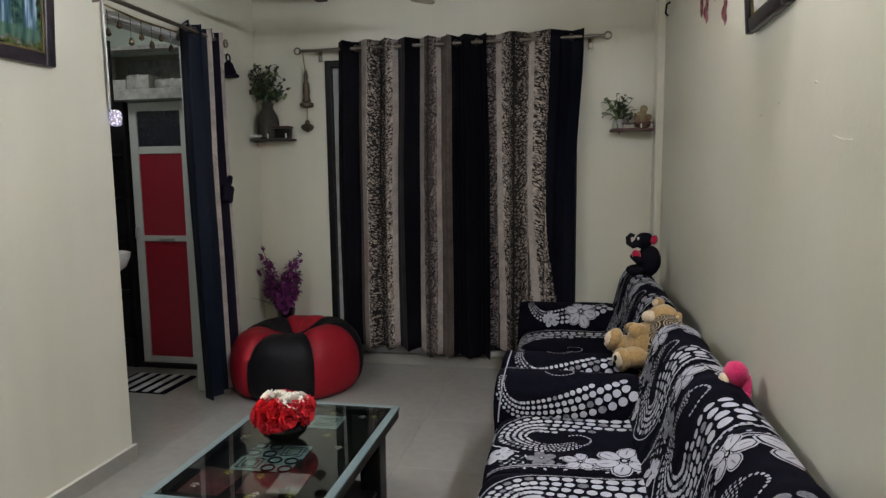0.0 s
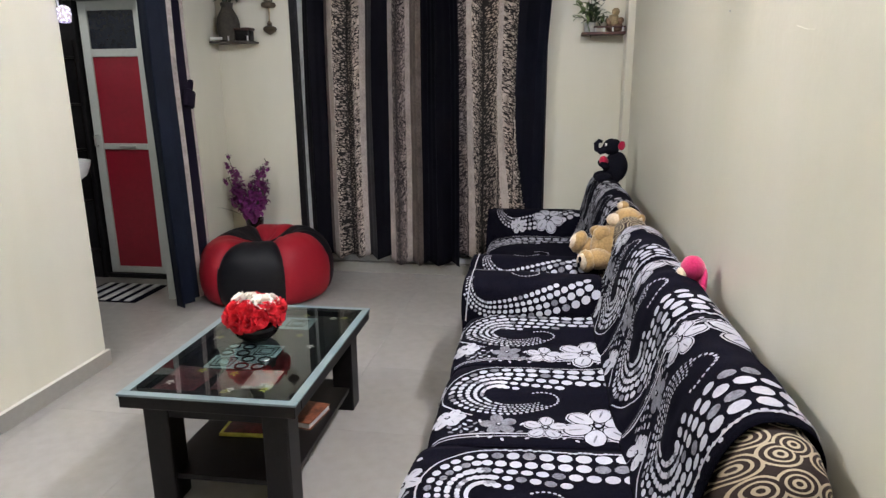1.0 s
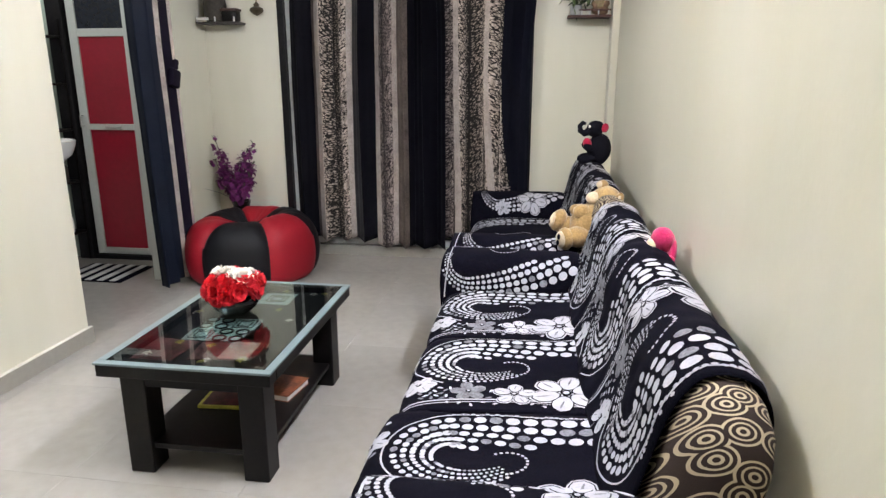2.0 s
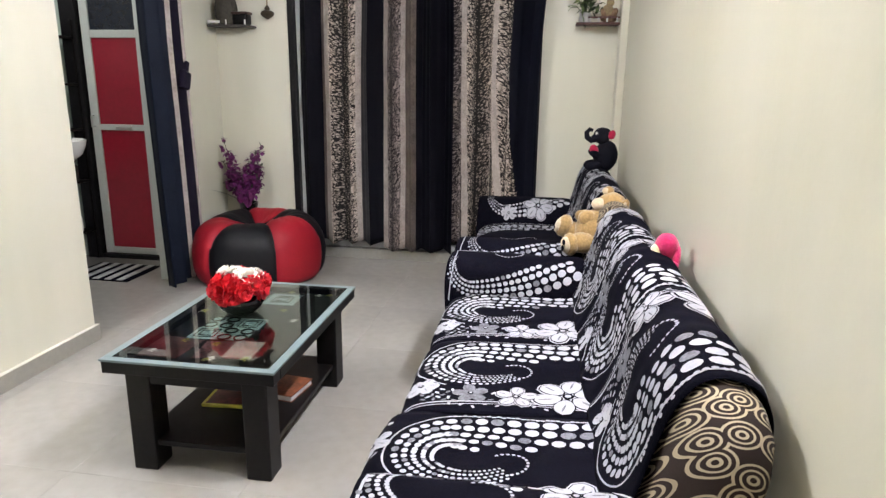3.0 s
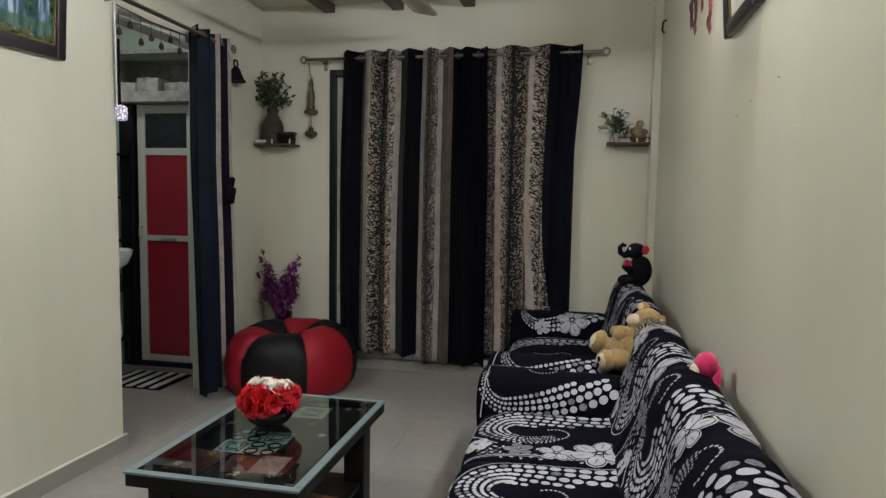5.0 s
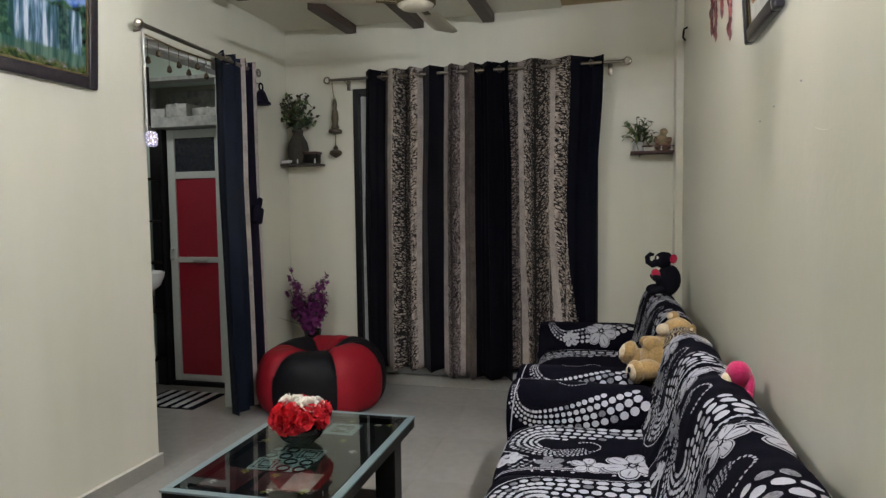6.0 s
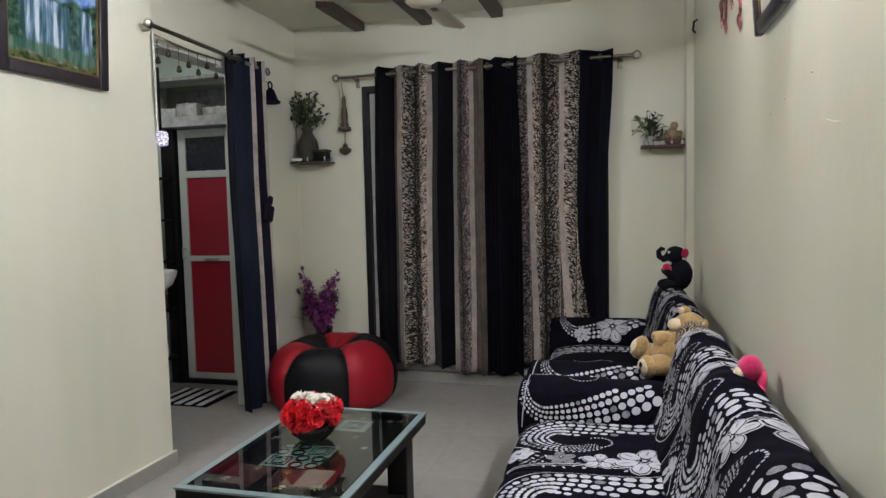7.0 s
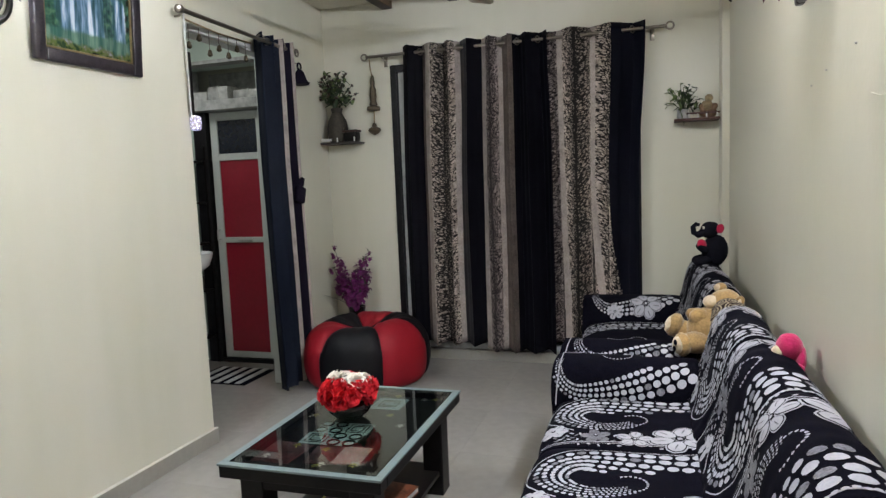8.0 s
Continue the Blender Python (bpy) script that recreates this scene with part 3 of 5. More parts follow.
def circles_cloth():
    """Brown upholstery woven with cream ring motifs."""
    m, nt, b = nodes("brown_ring_upholstery")
    tc = nt.nodes.new("ShaderNodeTexCoord")
    sep = nt.nodes.new("ShaderNodeSeparateXYZ")
    link(nt, tc.outputs["Object"], sep.inputs[0])
    wrap = nt.nodes.new("ShaderNodeMath")
    wrap.operation = "ADD"
    link(nt, sep.outputs[2], wrap.inputs[0])
    link(nt, sep.outputs[1], wrap.inputs[1])
    flat_ = nt.nodes.new("ShaderNodeCombineXYZ")
    link(nt, sep.outputs[0], flat_.inputs[0])
    link(nt, wrap.outputs[0], flat_.inputs[1])
    v = nt.nodes.new("ShaderNodeTexVoronoi")
    v.voronoi_dimensions = "2D"
    v.inputs["Scale"].default_value, v.inputs["Randomness"].default_value = 16.0, 0.62
    link(nt, flat_.outputs[0], v.inputs["Vector"])
    cream, brown = (0.33, 0.275, 0.19), (0.018, 0.010, 0.008)
    r = ramp(nt, v.outputs["Distance"], [(0.0, brown), (0.085, cream), (0.165, brown), (0.27, cream), (0.335, brown), (0.44, cream), (0.515, brown)])
    r.color_ramp.interpolation = "CONSTANT"
    link(nt, r.outputs[0], b.inputs["Base Color"])
    b.inputs["Roughness"].default_value = 0.8
    b.inputs["Specular IOR Level"].default_value = 0.2
    n = tex(nt, "ShaderNodeTexNoise", 350)
    bp = nt.nodes.new("ShaderNodeBump")
    bp.inputs["Strength"].default_value, bp.inputs["Distance"].default_value = 0.4, 0.001
    link(nt, n.outputs["Fac"], bp.inputs["Height"])
    link(nt, bp.outputs[0], b.inputs["Normal"])
    return m


M_RINGS = circles_cloth()

BACK = [(1.310, 0.10), (1.320, 0.62), (1.333, 0.715), (1.329, 0.750), (1.306, 0.777), (1.24, 0.788), (1.197, 0.733), (1.165, 0.58), (1.11, 0.42), (1.09, 0.10)]
# the sofas stand a little askew to the wall
SOFA_TURN = Matrix.Translation((1.1, 1.2, 0)) @ pose(0, 0, 0, 0, 0, 1.3) @ Matrix.Translation((-1.1, -1.2, 0))
SEAT = [(1.13, 0.25), (1.13, 0.435), (0.85, 0.44), (0.635, 0.43), (0.608, 0.38), (0.612, 0.25)]


def slope(a, c, up):
    """The inner edge of an armrest: upright on a wide one, leaning back on a narrow one."""
    if c - a < 0.22:
        return [(a, 0.40), (a + 0.03, 0.485 + up), (a + 0.17, 0.565 + up)]
    return [(a, 0.50), (a + 0.04, 0.565 + up)]


def sofa(y0, y1, seats, arm_near, arm_far, label, back_end):
    ob = thing("sofa", label, "sofa", (0, 0, 0))
    ob.matrix_world = SOFA_TURN
    part("base", box(0.645, 1.31, y0 + 0.02, y1 - 0.02, 0.07, 0.26, 0.015), M_RINGS, ob)
    part("backrest", loaf(BACK, y0 + (0.04 if y0 < 1 else 0.01), back_end, 0.05, first=0.13 if y0 < 1 else None), M_RINGS, ob, "padded backrest in brown ring upholstery")
    for a, c in seats:
        part("seat_cushion", loaf(SEAT, a + 0.004, c - 0.004, 0.025), M_RINGS, ob)
    for a, c in (arm_near, arm_far):
        prof = [(a, 0.06)] + slope(a, c, 0.0) + [(c - 0.04, 0.565), (c, 0.50), (c, 0.06)]
        part("armrest", loaf(prof, 0.60 if y0 > 2 or a > 2 else 0.655, 1.305 if a > back_end - 0.1 else 1.15, 0.04, along="x"), M_RINGS, ob)
    for x in (0.68, 1.27):
        for y in (y0 + 0.08, y1 - 0.08):
            part("foot", lathe([(0.022, 0), (0.028, 0.02), (0.032, 0.075)], 14, at=(x, y, 0)), M_BLACKWOOD, ob, "short dark wooden foot")
    return ob


sofa(0.82, 2.67, [(1.065, 1.46), (1.46, 1.95), (1.95, 2.425)], (0.80, 1.03), (2.425, 2.67), "three-seat sofa in brown ring upholstery under black printed covers", 2.56)
sofa(2.685, 4.06, [(2.945, 3.80)], (2.685, 2.94), (3.805, 4.06), "single sofa in brown ring upholstery under black printed covers", 4.05)


def cover(profile, y0, y1, label, flip, along="y", scale=1.0, drape=0.008, seed=0, group="sofa covers", turn=False, far=False, bloom=False, low=0.29):
    """A printed cotton cover laid over a profile (from back or top to front or bottom), with its print as raised-dye patches."""
    pts, length = resample(rounded([(x, z) for x, z in profile], 3), 40)
    nrm = []
    for i in range(len(pts)):
        d = (pts[min(i + 1, len(pts) - 1)] - pts[max(i - 1, 0)]).normalized()
        nrm.append(Vector((d.y, -d.x)))
    if sum(n.y for n in nrm) < 0:
        nrm = [-n for n in nrm]
    width = y1 - y0

    def at(u, v, lift=0.0):
        f = min(max(v, 0), 1) * 40
        k = min(39, int(f))
        p = pts[k].lerp(pts[k + 1], f - k)
        n = nrm[k].lerp(nrm[k + 1], f - k).normalized()
        w = noise.noise(Vector((u * 2.6 + seed, v * 3.3, seed * 1.7)))
        w2 = noise.noise(Vector((u * 9 + seed, v * 8, seed * 2.1)))
        rim = 0.006 * smooth_step(abs(u - 0.5) * 2 * 6 - 5)
        h = 0.007 + drape * (w + 0.45 * w2 + 0.6) * (0.4 + 0.6 * min(1, v * 1.5)) - rim + lift
        edge = 0.016 * noise.noise(Vector((v * 4, seed, 1.0 if u > 0.5 else 9.0))) * (abs(u - 0.5) * 2) ** 3
        a, y, z = p.x + n.x * h, y0 + width * u + edge, p.y + n.y * h
        if along == "y":
            return (a, y, z)
        return (y, a, z)

    ob = thing("sofa_cover", label, "sofa cover", (0, 0, 0), group)
    ob.matrix_world = SOFA_TURN
    cloth = part("cloth", grid(lambda u, v: at(u, v), 30, 56), M_COVER, ob)
    thick(cloth, 0.003)
    # print: patches of dye that follow the cloth
    bm = bmesh.new()

    def place(a, c, lift):
        """a: metres across from the plain side, c: metres along from the top."""
        if turn:
            return at(1 - c / width, (a + 0.14) / length if far else 1 - (a + low) / length, lift)
        u = a / width
        u = 1 - u if flip else u
        return at(u, c / length, lift)

    def patch(ring, slot=0, lift=0.0034, hub=None):
        if any(not (0.004 < a < (length - 0.30 if turn else width - 0.004) and 0.004 < c < (width if turn else length) - 0.004) for a, c in ring):
            return
        hub = hub or (sum(p[0] for p in ring) / len(ring), sum(p[1] for p in ring) / len(ring))
        vs = [bm.verts.new(place(a, c, lift)) for a, c in ring]
        h = bm.verts.new(place(*hub, lift))
        for i in range(len(vs)):
            bm.faces.new((vs[i], vs[(i + 1) % len(vs)], h)).material_index = slot

    def oval(a, c, ra, rc, ang=0.0, slot=0, n=12, lift=0.0034):
        ca, sa = math.cos(ang), math.sin(ang)
        ring = []
        for k in range(n):
            t = 2 * math.pi * k / n
            p, q = ra * math.cos(t), rc * math.sin(t)
            ring.append((a + p * ca - q * sa, c + p * sa + q * ca))
        patch(ring, slot, lift)

    def line(path, w, slot=0):
        for (a0, c0), (a1, c1) in zip(path, path[1:]):
            d = math.hypot(a1 - a0, c1 - c0) or 1
            na, nc = -(c1 - c0) / d * w / 2, (a1 - a0) / d * w / 2
            patch([(a0 + na, c0 + nc), (a1 + na, c1 + nc), (a1 - na, c1 - nc), (a0 - na, c0 - nc)], slot)

    def flower(a, c, r, petals=6, turn_=0.3, slot=0):
        for k in range(petals):
            t = turn_ + 2 * math.pi * k / petals
            fa, fc = a + 0.60 * r * math.cos(t), c + 0.60 * r * math.sin(t)
            ring = []
            for j in range(14):
                s = 2 * math.pi * j / 14
                lob = 1 + 0.13 * math.cos(2 * s) - 0.22 * (math.cos(s) > 0.9)
                p, q = 0.46 * r * math.cos(s) * lob, 0.345 * r * math.sin(s)
                ring.append((fa + p * math.cos(t) - q * math.sin(t), fc + p * math.sin(t) + q * math.cos(t)))
            patch(ring, slot)
            if r > 0.055:
                for f_, slot_, lift_ in ((0.88, 2, 0.0042), (0.79, slot, 0.0050)):
                    patch([(fa + (p - fa) * f_, fc + (q - fc) * f_) for p, q in ring], slot_, lift_)
            oval(fa + 0.04 * r * math.cos(t), fc + 0.04 * r * math.sin(t), 0.20 * r, 0.03 * r, t + 0.1, 1, 8, 0.0058)
        oval(a, c, 0.16 * r, 0.16 * r, 0, 2, 10, 0.0058)
        oval(a, c, 0.09 * r, 0.09 * r, 0, 0, 8, 0.0066)

    rnd = random.Random(11 + int(seed * 10))
    W = 0.40 if turn else width
    R = 0.30 * W
    top = 0.0
    turn_c = 0.50 * scale
    ca_ = 0.10 * W + R
    # the long swirl: out along one side, round the end and back, its rows drawing together
    path = [(0.12 * W + (0.24 * W * (1 - i / 24) ** 2.2 if turn else 0.0), top + 0.02 + (turn_c - 0.02) * i / 24) for i in range(25)]
    path += [(ca_ - (R - 0.02 * W) * math.cos(t), turn_c + R * 0.95 * math.sin(t)) for t in (math.pi * i / 20 for i in range(1, 14 if turn and not far else 21))]
    if not turn or far:
        path += [(ca_ + R - 0.02 * W - 0.10 * W * (i / 12) ** 2, turn_c - 0.16 * scale * i / 12) for i in range(1, 13)]
    total = len(path) - 1
    acc = [0.0]
    for p, q in zip(path, path[1:]):
        acc.append(acc[-1] + math.dist(p, q))
    L = acc[-1]

    def on(s):
        k = next((j for j in range(1, len(acc)) if acc[j] >= s), total) - 1
        f = (s - acc[k]) / max(1e-9, acc[k + 1] - acc[k])
        p, q = path[k], path[k + 1]
        d = math.dist(p, q) or 1
        return p[0] + (q[0] - p[0]) * f, p[1] + (q[1] - p[1]) * f, (q[0] - p[0]) / d, (q[1] - p[1]) / d

    for row in range(4 if turn else 5):
        s = 0.012 + 0.013 * (row % 2)
        while s < L:
            g = 1 - s / L
            size = (0.0045 + 0.0190 * g ** 1.2) * (1 - 0.07 * row) * (0.82 if turn else 1.0)
            a, c, da, dc_ = on(s)
            if g > (2, 2, 2, 0.80, 0.66)[row]:
                s += 0.02
                continue
            off = (row * (0.0095 + 0.035 * g) - 0.005) * (0.8 if turn else 1.0)
            oval(a + dc_ * off, c - da * off, size * 0.84, size, math.atan2(dc_, da) - math.pi / 2, 1 if rnd.random() < 0.17 else 0, 10 if size > 0.01 else 7)
            s += size * 2 + 0.0055
    if turn and not far:
        if bloom:
            flower(0.105, 0.19, 0.088, 6, 0.3)
            flower(0.06, 0.36, 0.045, 5, 0.2)
        else:
            flower(0.335, 0.475, 0.042, 5, 0.3)
            # a hook of fine dots inside the swirl
            for k in range(15):
                t = 0.3 + k / 14 * 3.6
                oval(0.26 - 0.045 * math.sin(t), 0.30 + 0.055 * math.cos(t), 0.0045, 0.0036, t, 0, 7)
            line([(0.02 + 0.34 * i / 14, width - 0.016 - 0.012 * math.sin(i / 14 * math.pi)) for i in range(15)], 0.004)
        tagged(part("print", bm, [M_PRINT, M_PRINTGREY, M_COVER], cloth, "white and grey dots"), kind="stuff")
        return ob
    # curl of fine dots inside the swirl
    at_, ct_ = path[-1]
    for k in range(1, 14):
        t = k / 13 * 3.7
        oval(at_ - 0.048 + 0.048 * math.cos(t) * (1 - 0.02 * k), ct_ + 0.012 - 0.046 * math.sin(t), 0.0036, 0.0045, math.atan2(-math.cos(t), -math.sin(t)) - math.pi / 2, 0, 7)
    # border lines and flowers along the other side
    edge_path = [(W * (0.93 - 0.05 * math.sin(i / 26 * math.pi)), 0.02 + (min(length, turn_c + R * 1.2) - 0.03) * i / 26) for i in range(27)]
    line(edge_path, 0.006)
    line([(a + 0.013, c) for a, c in edge_path], 0.003)
    outer = [(0.055 * W, 0.02 + (turn_c - 0.02) * i / 14) for i in range(15)] + [(ca_ - R * 1.14 * math.cos(t), turn_c + R * 1.16 * math.sin(t)) for t in (2.7 * i / 20 for i in range(1, 21))]
    line(outer, 0.004)
    flower(0.79 * W, 0.17 * scale, 0.10, 6, 0.2)
    flower(0.82 * W, 0.345 * scale, 0.06, 5, 0.7)
    flower(0.80 * W, 0.50 * scale, 0.05, 5, 0.4, 1)
    flower(0.90 * W, 0.05, 0.04, 4, 0.1)
    flower(0.72 * W, turn_c + R * 0.93, 0.048, 6, 0.5)
    flower(0.30 * W, turn_c + R * 1.42, 0.05, 5, 0.2)
    if turn:
        flower(0.17, 0.11, 0.062, 6, 0.3)
        flower(0.13, 0.50, 0.05, 5, 0.3)
        line([(0.004 + (0.40 - 0.006) * i / 12, width - 0.012) for i in range(13)], 0.006)
    for k in range(26):
        t = k / 25
        if k % 2:
            oval(0.95 * W - 0.02 * rnd.random(), 0.05 + 0.5 * t * scale, 0.007, 0.004, rnd.random() * 3, 0, 7)
    for k in range(34):
        oval(0.04 * W + 0.012 * rnd.random(), 0.03 + k * (turn_c + 0.02) / 34, 0.004, 0.006, 0, 0, 6)
    for k in range(90):
        c = 0.03 + (turn_c + R * 0.7) * ((k * 0.618) % 1)
        a = W * (0.755 + 0.14 * ((k * 0.754) % 1))
        if all(math.hypot(a - fa, c - fc) > fr for fa, fc, fr in ((0.79 * W, 0.17 * scale, 0.10), (0.82 * W, 0.345 * scale, 0.06), (0.80 * W, 0.50 * scale, 0.05))):
            oval(a, c, 0.009, 0.0042, k * 1.3, k % 2, 7)
    for k in range(40):
        c = turn_c + R * 1.25 + 0.008 * k
        oval(0.12 * W + 0.76 * W * ((k * 0.382) % 1), c, 0.010, 0.007, k, 1 if k % 3 else 0, 8)
    tagged(part("print", bm, [M_PRINT, M_PRINTGREY, M_COVER], cloth, "white and grey dots and flowers"), kind="stuff")
    return ob


SEAT_TOP = [(1.16, 0.50), (1.125, 0.448), (0.85, 0.447), (0.625, 0.438), (0.583, 0.40), (0.578, 0.30), (0.580, 0.12)]
BACK_TOP = [(1.346, 0.60), (1.348, 0.690), (1.336, 0.744), (1.311, 0.781), (1.24, 0.793), (1.197, 0.738), (1.165, 0.585), (1.125, 0.495), (1.10, 0.458)]
SEAT_LABEL = "black cotton sofa seat cover with white dots and flowers"
BACK_LABEL = "black cotton back cover with white dots and flowers, over a backrest"
ARM_LABEL = "black cotton arm cover with white dots and flowers, over an armrest"
for i, (a, c) in enumerate(((0.985, 1.465), (1.465, 1.955), (1.945, 2.44), (2.94, 3.80))):
    cover([(x + (0.03 if i and x < 0.7 else 0.0), z) for x, z in SEAT_TOP], a, c, SEAT_LABEL, True, seed=1.3 + i, scale=0.78)
for i, (a, c) in enumerate(((1.02, 1.53), (1.51, 2.05), (2.03, 2.545), (2.93, 3.47), (3.45, 4.04))):
    cover(BACK_TOP, a, c, BACK_LABEL, False, seed=6.1 + i, scale=0.86, drape=0.012)


def arm_profile(a, c):
    return [(c + 0.004, 0.30), (c + 0.004, 0.50), (c - 0.04, 0.572), *[(x - 0.004, z) for x, z in slope(a, c, 0.007)[::-1]], (a - 0.006, 0.39), (a - 0.006, 0.16)]


for i, (a, c) in enumerate(((0.80, 1.03), (2.425, 2.67), (2.685, 2.94), (3.805, 4.06))):
    cover(arm_profile(a, c), 0.598 if i else 0.651, 1.14, ARM_LABEL, True, along="x", seed=12.7 + i, scale=0.84 if i == 1 else 0.74, turn=True, far=i == 0, bloom=i == 3, low=0.245 if i == 1 else 0.29)


# ---- coffee table ----
table = thing("coffee_table", "black-brown wooden coffee table with a frosted-edge glass top", "coffee table")
TX0, TX1, TY0, TY1, TZ = -0.402, 0.168, 1.670, 2.540, 0.409
for d in ((TX0, TX1, TY0, TY0 + 0.055), (TX0, TX1, TY1 - 0.055, TY1), (TX0, TX0 + 0.055, TY0 + 0.055, TY1 - 0.055), (TX1 - 0.055, TX1, TY0 + 0.055, TY1 - 0.055)):
    part("rail", box(*d, TZ - 0.048, TZ - 0.008, 0.003), M_BLACKWOOD, table, smooth=False)
for d in ((TX0 + 0.13, TX1 - 0.13, TY0 + 0.050, TY0 + 0.070), (TX0 + 0.13, TX1 - 0.13, TY1 - 0.082, TY1 - 0.062), (TX0 + 0.062, TX0 + 0.082, TY0 + 0.135, TY1 - 0.135), (TX1 - 0.082, TX1 - 0.062, TY0 + 0.135, TY1 - 0.135)):
    part("apron", box(*d, TZ - 0.098, TZ - 0.0485, 0.002), M_BLACKWOOD, table, smooth=False)
part("inset_panel", box(TX0 + 0.055, TX1 - 0.055, TY0 + 0.055, TY1 - 0.055, TZ - 0.048, TZ - 0.030), M_BLACKWOOD, table, "dark panel under the glass", smooth=False)
top = part("glass_top", box(TX0 + 0.025, TX1 - 0.025, TY0 + 0.025, TY1 - 0.025, TZ - 0.0075, TZ, 0.0008), M_GLASS, table, "clear glass top", smooth=False)
for d in ((TX0 - 0.004, TX1 + 0.004, TY0 - 0.004, TY0 + 0.024), (TX0 - 0.004, TX1 + 0.004, TY1 - 0.024, TY1 + 0.004), (TX0 - 0.004, TX0 + 0.024, TY0 + 0.024, TY1 - 0.024), (TX1 - 0.024, TX1 + 0.004, TY0 + 0.024, TY1 - 0.024)):
    part("glass_border", box(*d, TZ - 0.0075, TZ, 0.0012), M_GLASSEDGE, top, "frosted glass border", smooth=False)
for x in (TX0 + 0.045, TX1 - 0.13):
    for y in (TY0 + 0.045, TY1 - 0.135):
        part("leg", box(x, x + 0.085, y, y + 0.09, 0, TZ - 0.048, 0.005), M_BLACKWOOD, table, smooth=False)
part("shelf", box(TX0 + 0.06, TX1 - 0.06, TY0 + 0.06, TY1 - 0.06, 0.085, 0.105, 0.003), M_BLACKWOOD, table, "low wooden shelf", smooth=False)

NR = Matrix.Translation((TX1, TY0, 0))
table.matrix_world = NR @ pose(0, 0, 0, 0, 0, 0.7) @ NR.inverted()


# ---- bean bag ----
def bean_bag():
    ob = thing("bean_bag", "red and black leatherette bean bag on the floor", "bean bag", (-0.905, 3.90, 0))
    prof = [(0.0, 0.335), (0.06, 0.338), (0.14, 0.372), (0.22, 0.412), (0.29, 0.408), (0.365, 0.375), (0.415, 0.310), (0.436, 0.22), (0.434, 0.14), (0.420, 0.06), (0.392, 0.01), (0.33, 0.0), (0.0, 0.0)]
    pr, _ = resample(rounded([(r, z) for r, z in prof], 2), 46)
    start = radians(-82 - 30)
    gore = radians(60)

    def at(ang, k):
        p = pr[k]
        u = ((ang - start) % gore) / gore
        seam = (abs(u - 0.5) * 2) ** 6
        r = p.x * (1 - 0.035 * seam * (0.2 + min(1, p.x / 0.3)))
        r *= 1 + 0.035 * noise.noise(Vector((math.cos(ang) * 1.6, math.sin(ang) * 1.6, k * 0.09)))
        z = p.y * (1 + 0.05 * noise.noise(Vector((math.cos(ang) * 1.2, math.sin(ang) * 1.2, 4 + k * 0.05))))
        # shallow creases that gather towards the middle
        z += 0.006 * noise.noise(Vector((math.cos(ang) * 7, math.sin(ang) * 7, k * 0.25))) * (k < 22)
        if k < 20:
            z -= 0.030 * seam * min(1, p.x / 0.12)
        return Vector((r * math.cos(ang), r * math.sin(ang), z))

    for g in range(6):
        def panel(u, v, g=g):
            k = 45 * v
            j = int(k)
            ang = start + gore * (g + 0.002 + 0.996 * u)
            return at(ang, j).lerp(at(ang, min(46, j + 1)), k - j)

        dark = g % 2 == 0
        part("panel", grid(panel, 18, 44), M_BLACKLEATHER if dark else M_REDLEATHER, ob, "black panel" if dark else "red panel")
        part("seam", tube([at(start + gore * g, k) * 1.003 for k in range(1, 40)], 0.0028, 5), M_BLACKLEATHER, ob, "stitched seam")
    ob.scale = (0.965, 0.965, 0.99)
    return ob


bean_bag()


# ---- bathroom door, passage things ----
door = thing("door_1", "closed bathroom door with red panels in an aluminium frame", "door", kind="structure")
DY = 4.10
part("stone_jamb", box(-2.30, -2.19, DY - 0.03, DY + 0.15, 0, 1.865, 0.003), M_GRANITE, door, "black granite jamb", smooth=False)
part("stone_jamb", box(-1.72, -1.66, DY - 0.03, DY + 0.15, 0, 1.865, 0.003), M_GRANITE, door, "black granite jamb", smooth=False)
part("stone_sill", box(-2.19, -1.72, DY - 0.02, DY + 0.15, 0, 0.03, 0.003), M_GRANITE, door, "black granite sill", smooth=False)
for n, d in (("stile", (-2.175, -2.115, 0.035, 1.86)), ("stile", (-1.785, -1.735, 0.035, 1.86)), ("top_rail", (-2.115, -1.785, 1.80, 1.86)), ("mid_rail", (-2.115, -1.785, 1.51, 1.56)),
             ("lock_rail", (-2.115, -1.785, 0.905, 0.945)), ("bottom_rail", (-2.115, -1.785, 0.035, 0.08))):
    part(n, box(d[0], d[1], DY, DY + 0.04, d[2], d[3], 0.003), M_WHITEFRAME, door, "aluminium rail", smooth=False)
for mat, z0, z1, l in ((M_DARKPANEL, 1.56, 1.80, "dark top panel"), (M_REDPANEL, 0.945, 1.51, "red laminate panel"), (M_REDPANEL, 0.08, 0.905, "red laminate panel")):
    part("panel", box(-2.115, -1.785, DY + 0.012, DY + 0.028, z0, z1), mat, door, l, smooth=False)
part("latch", box(-1.99, -1.87, DY - 0.012, DY, 0.915, 0.932, 0.003), M_ALU, door, "small aluminium bolt")
part("handle", tube([(-2.15, DY, 1.0), (-2.15, DY - 0.03, 1.0), (-2.15, DY - 0.03, 0.93), (-2.15, DY, 0.93)], 0.006, 8), M_ALU, door)

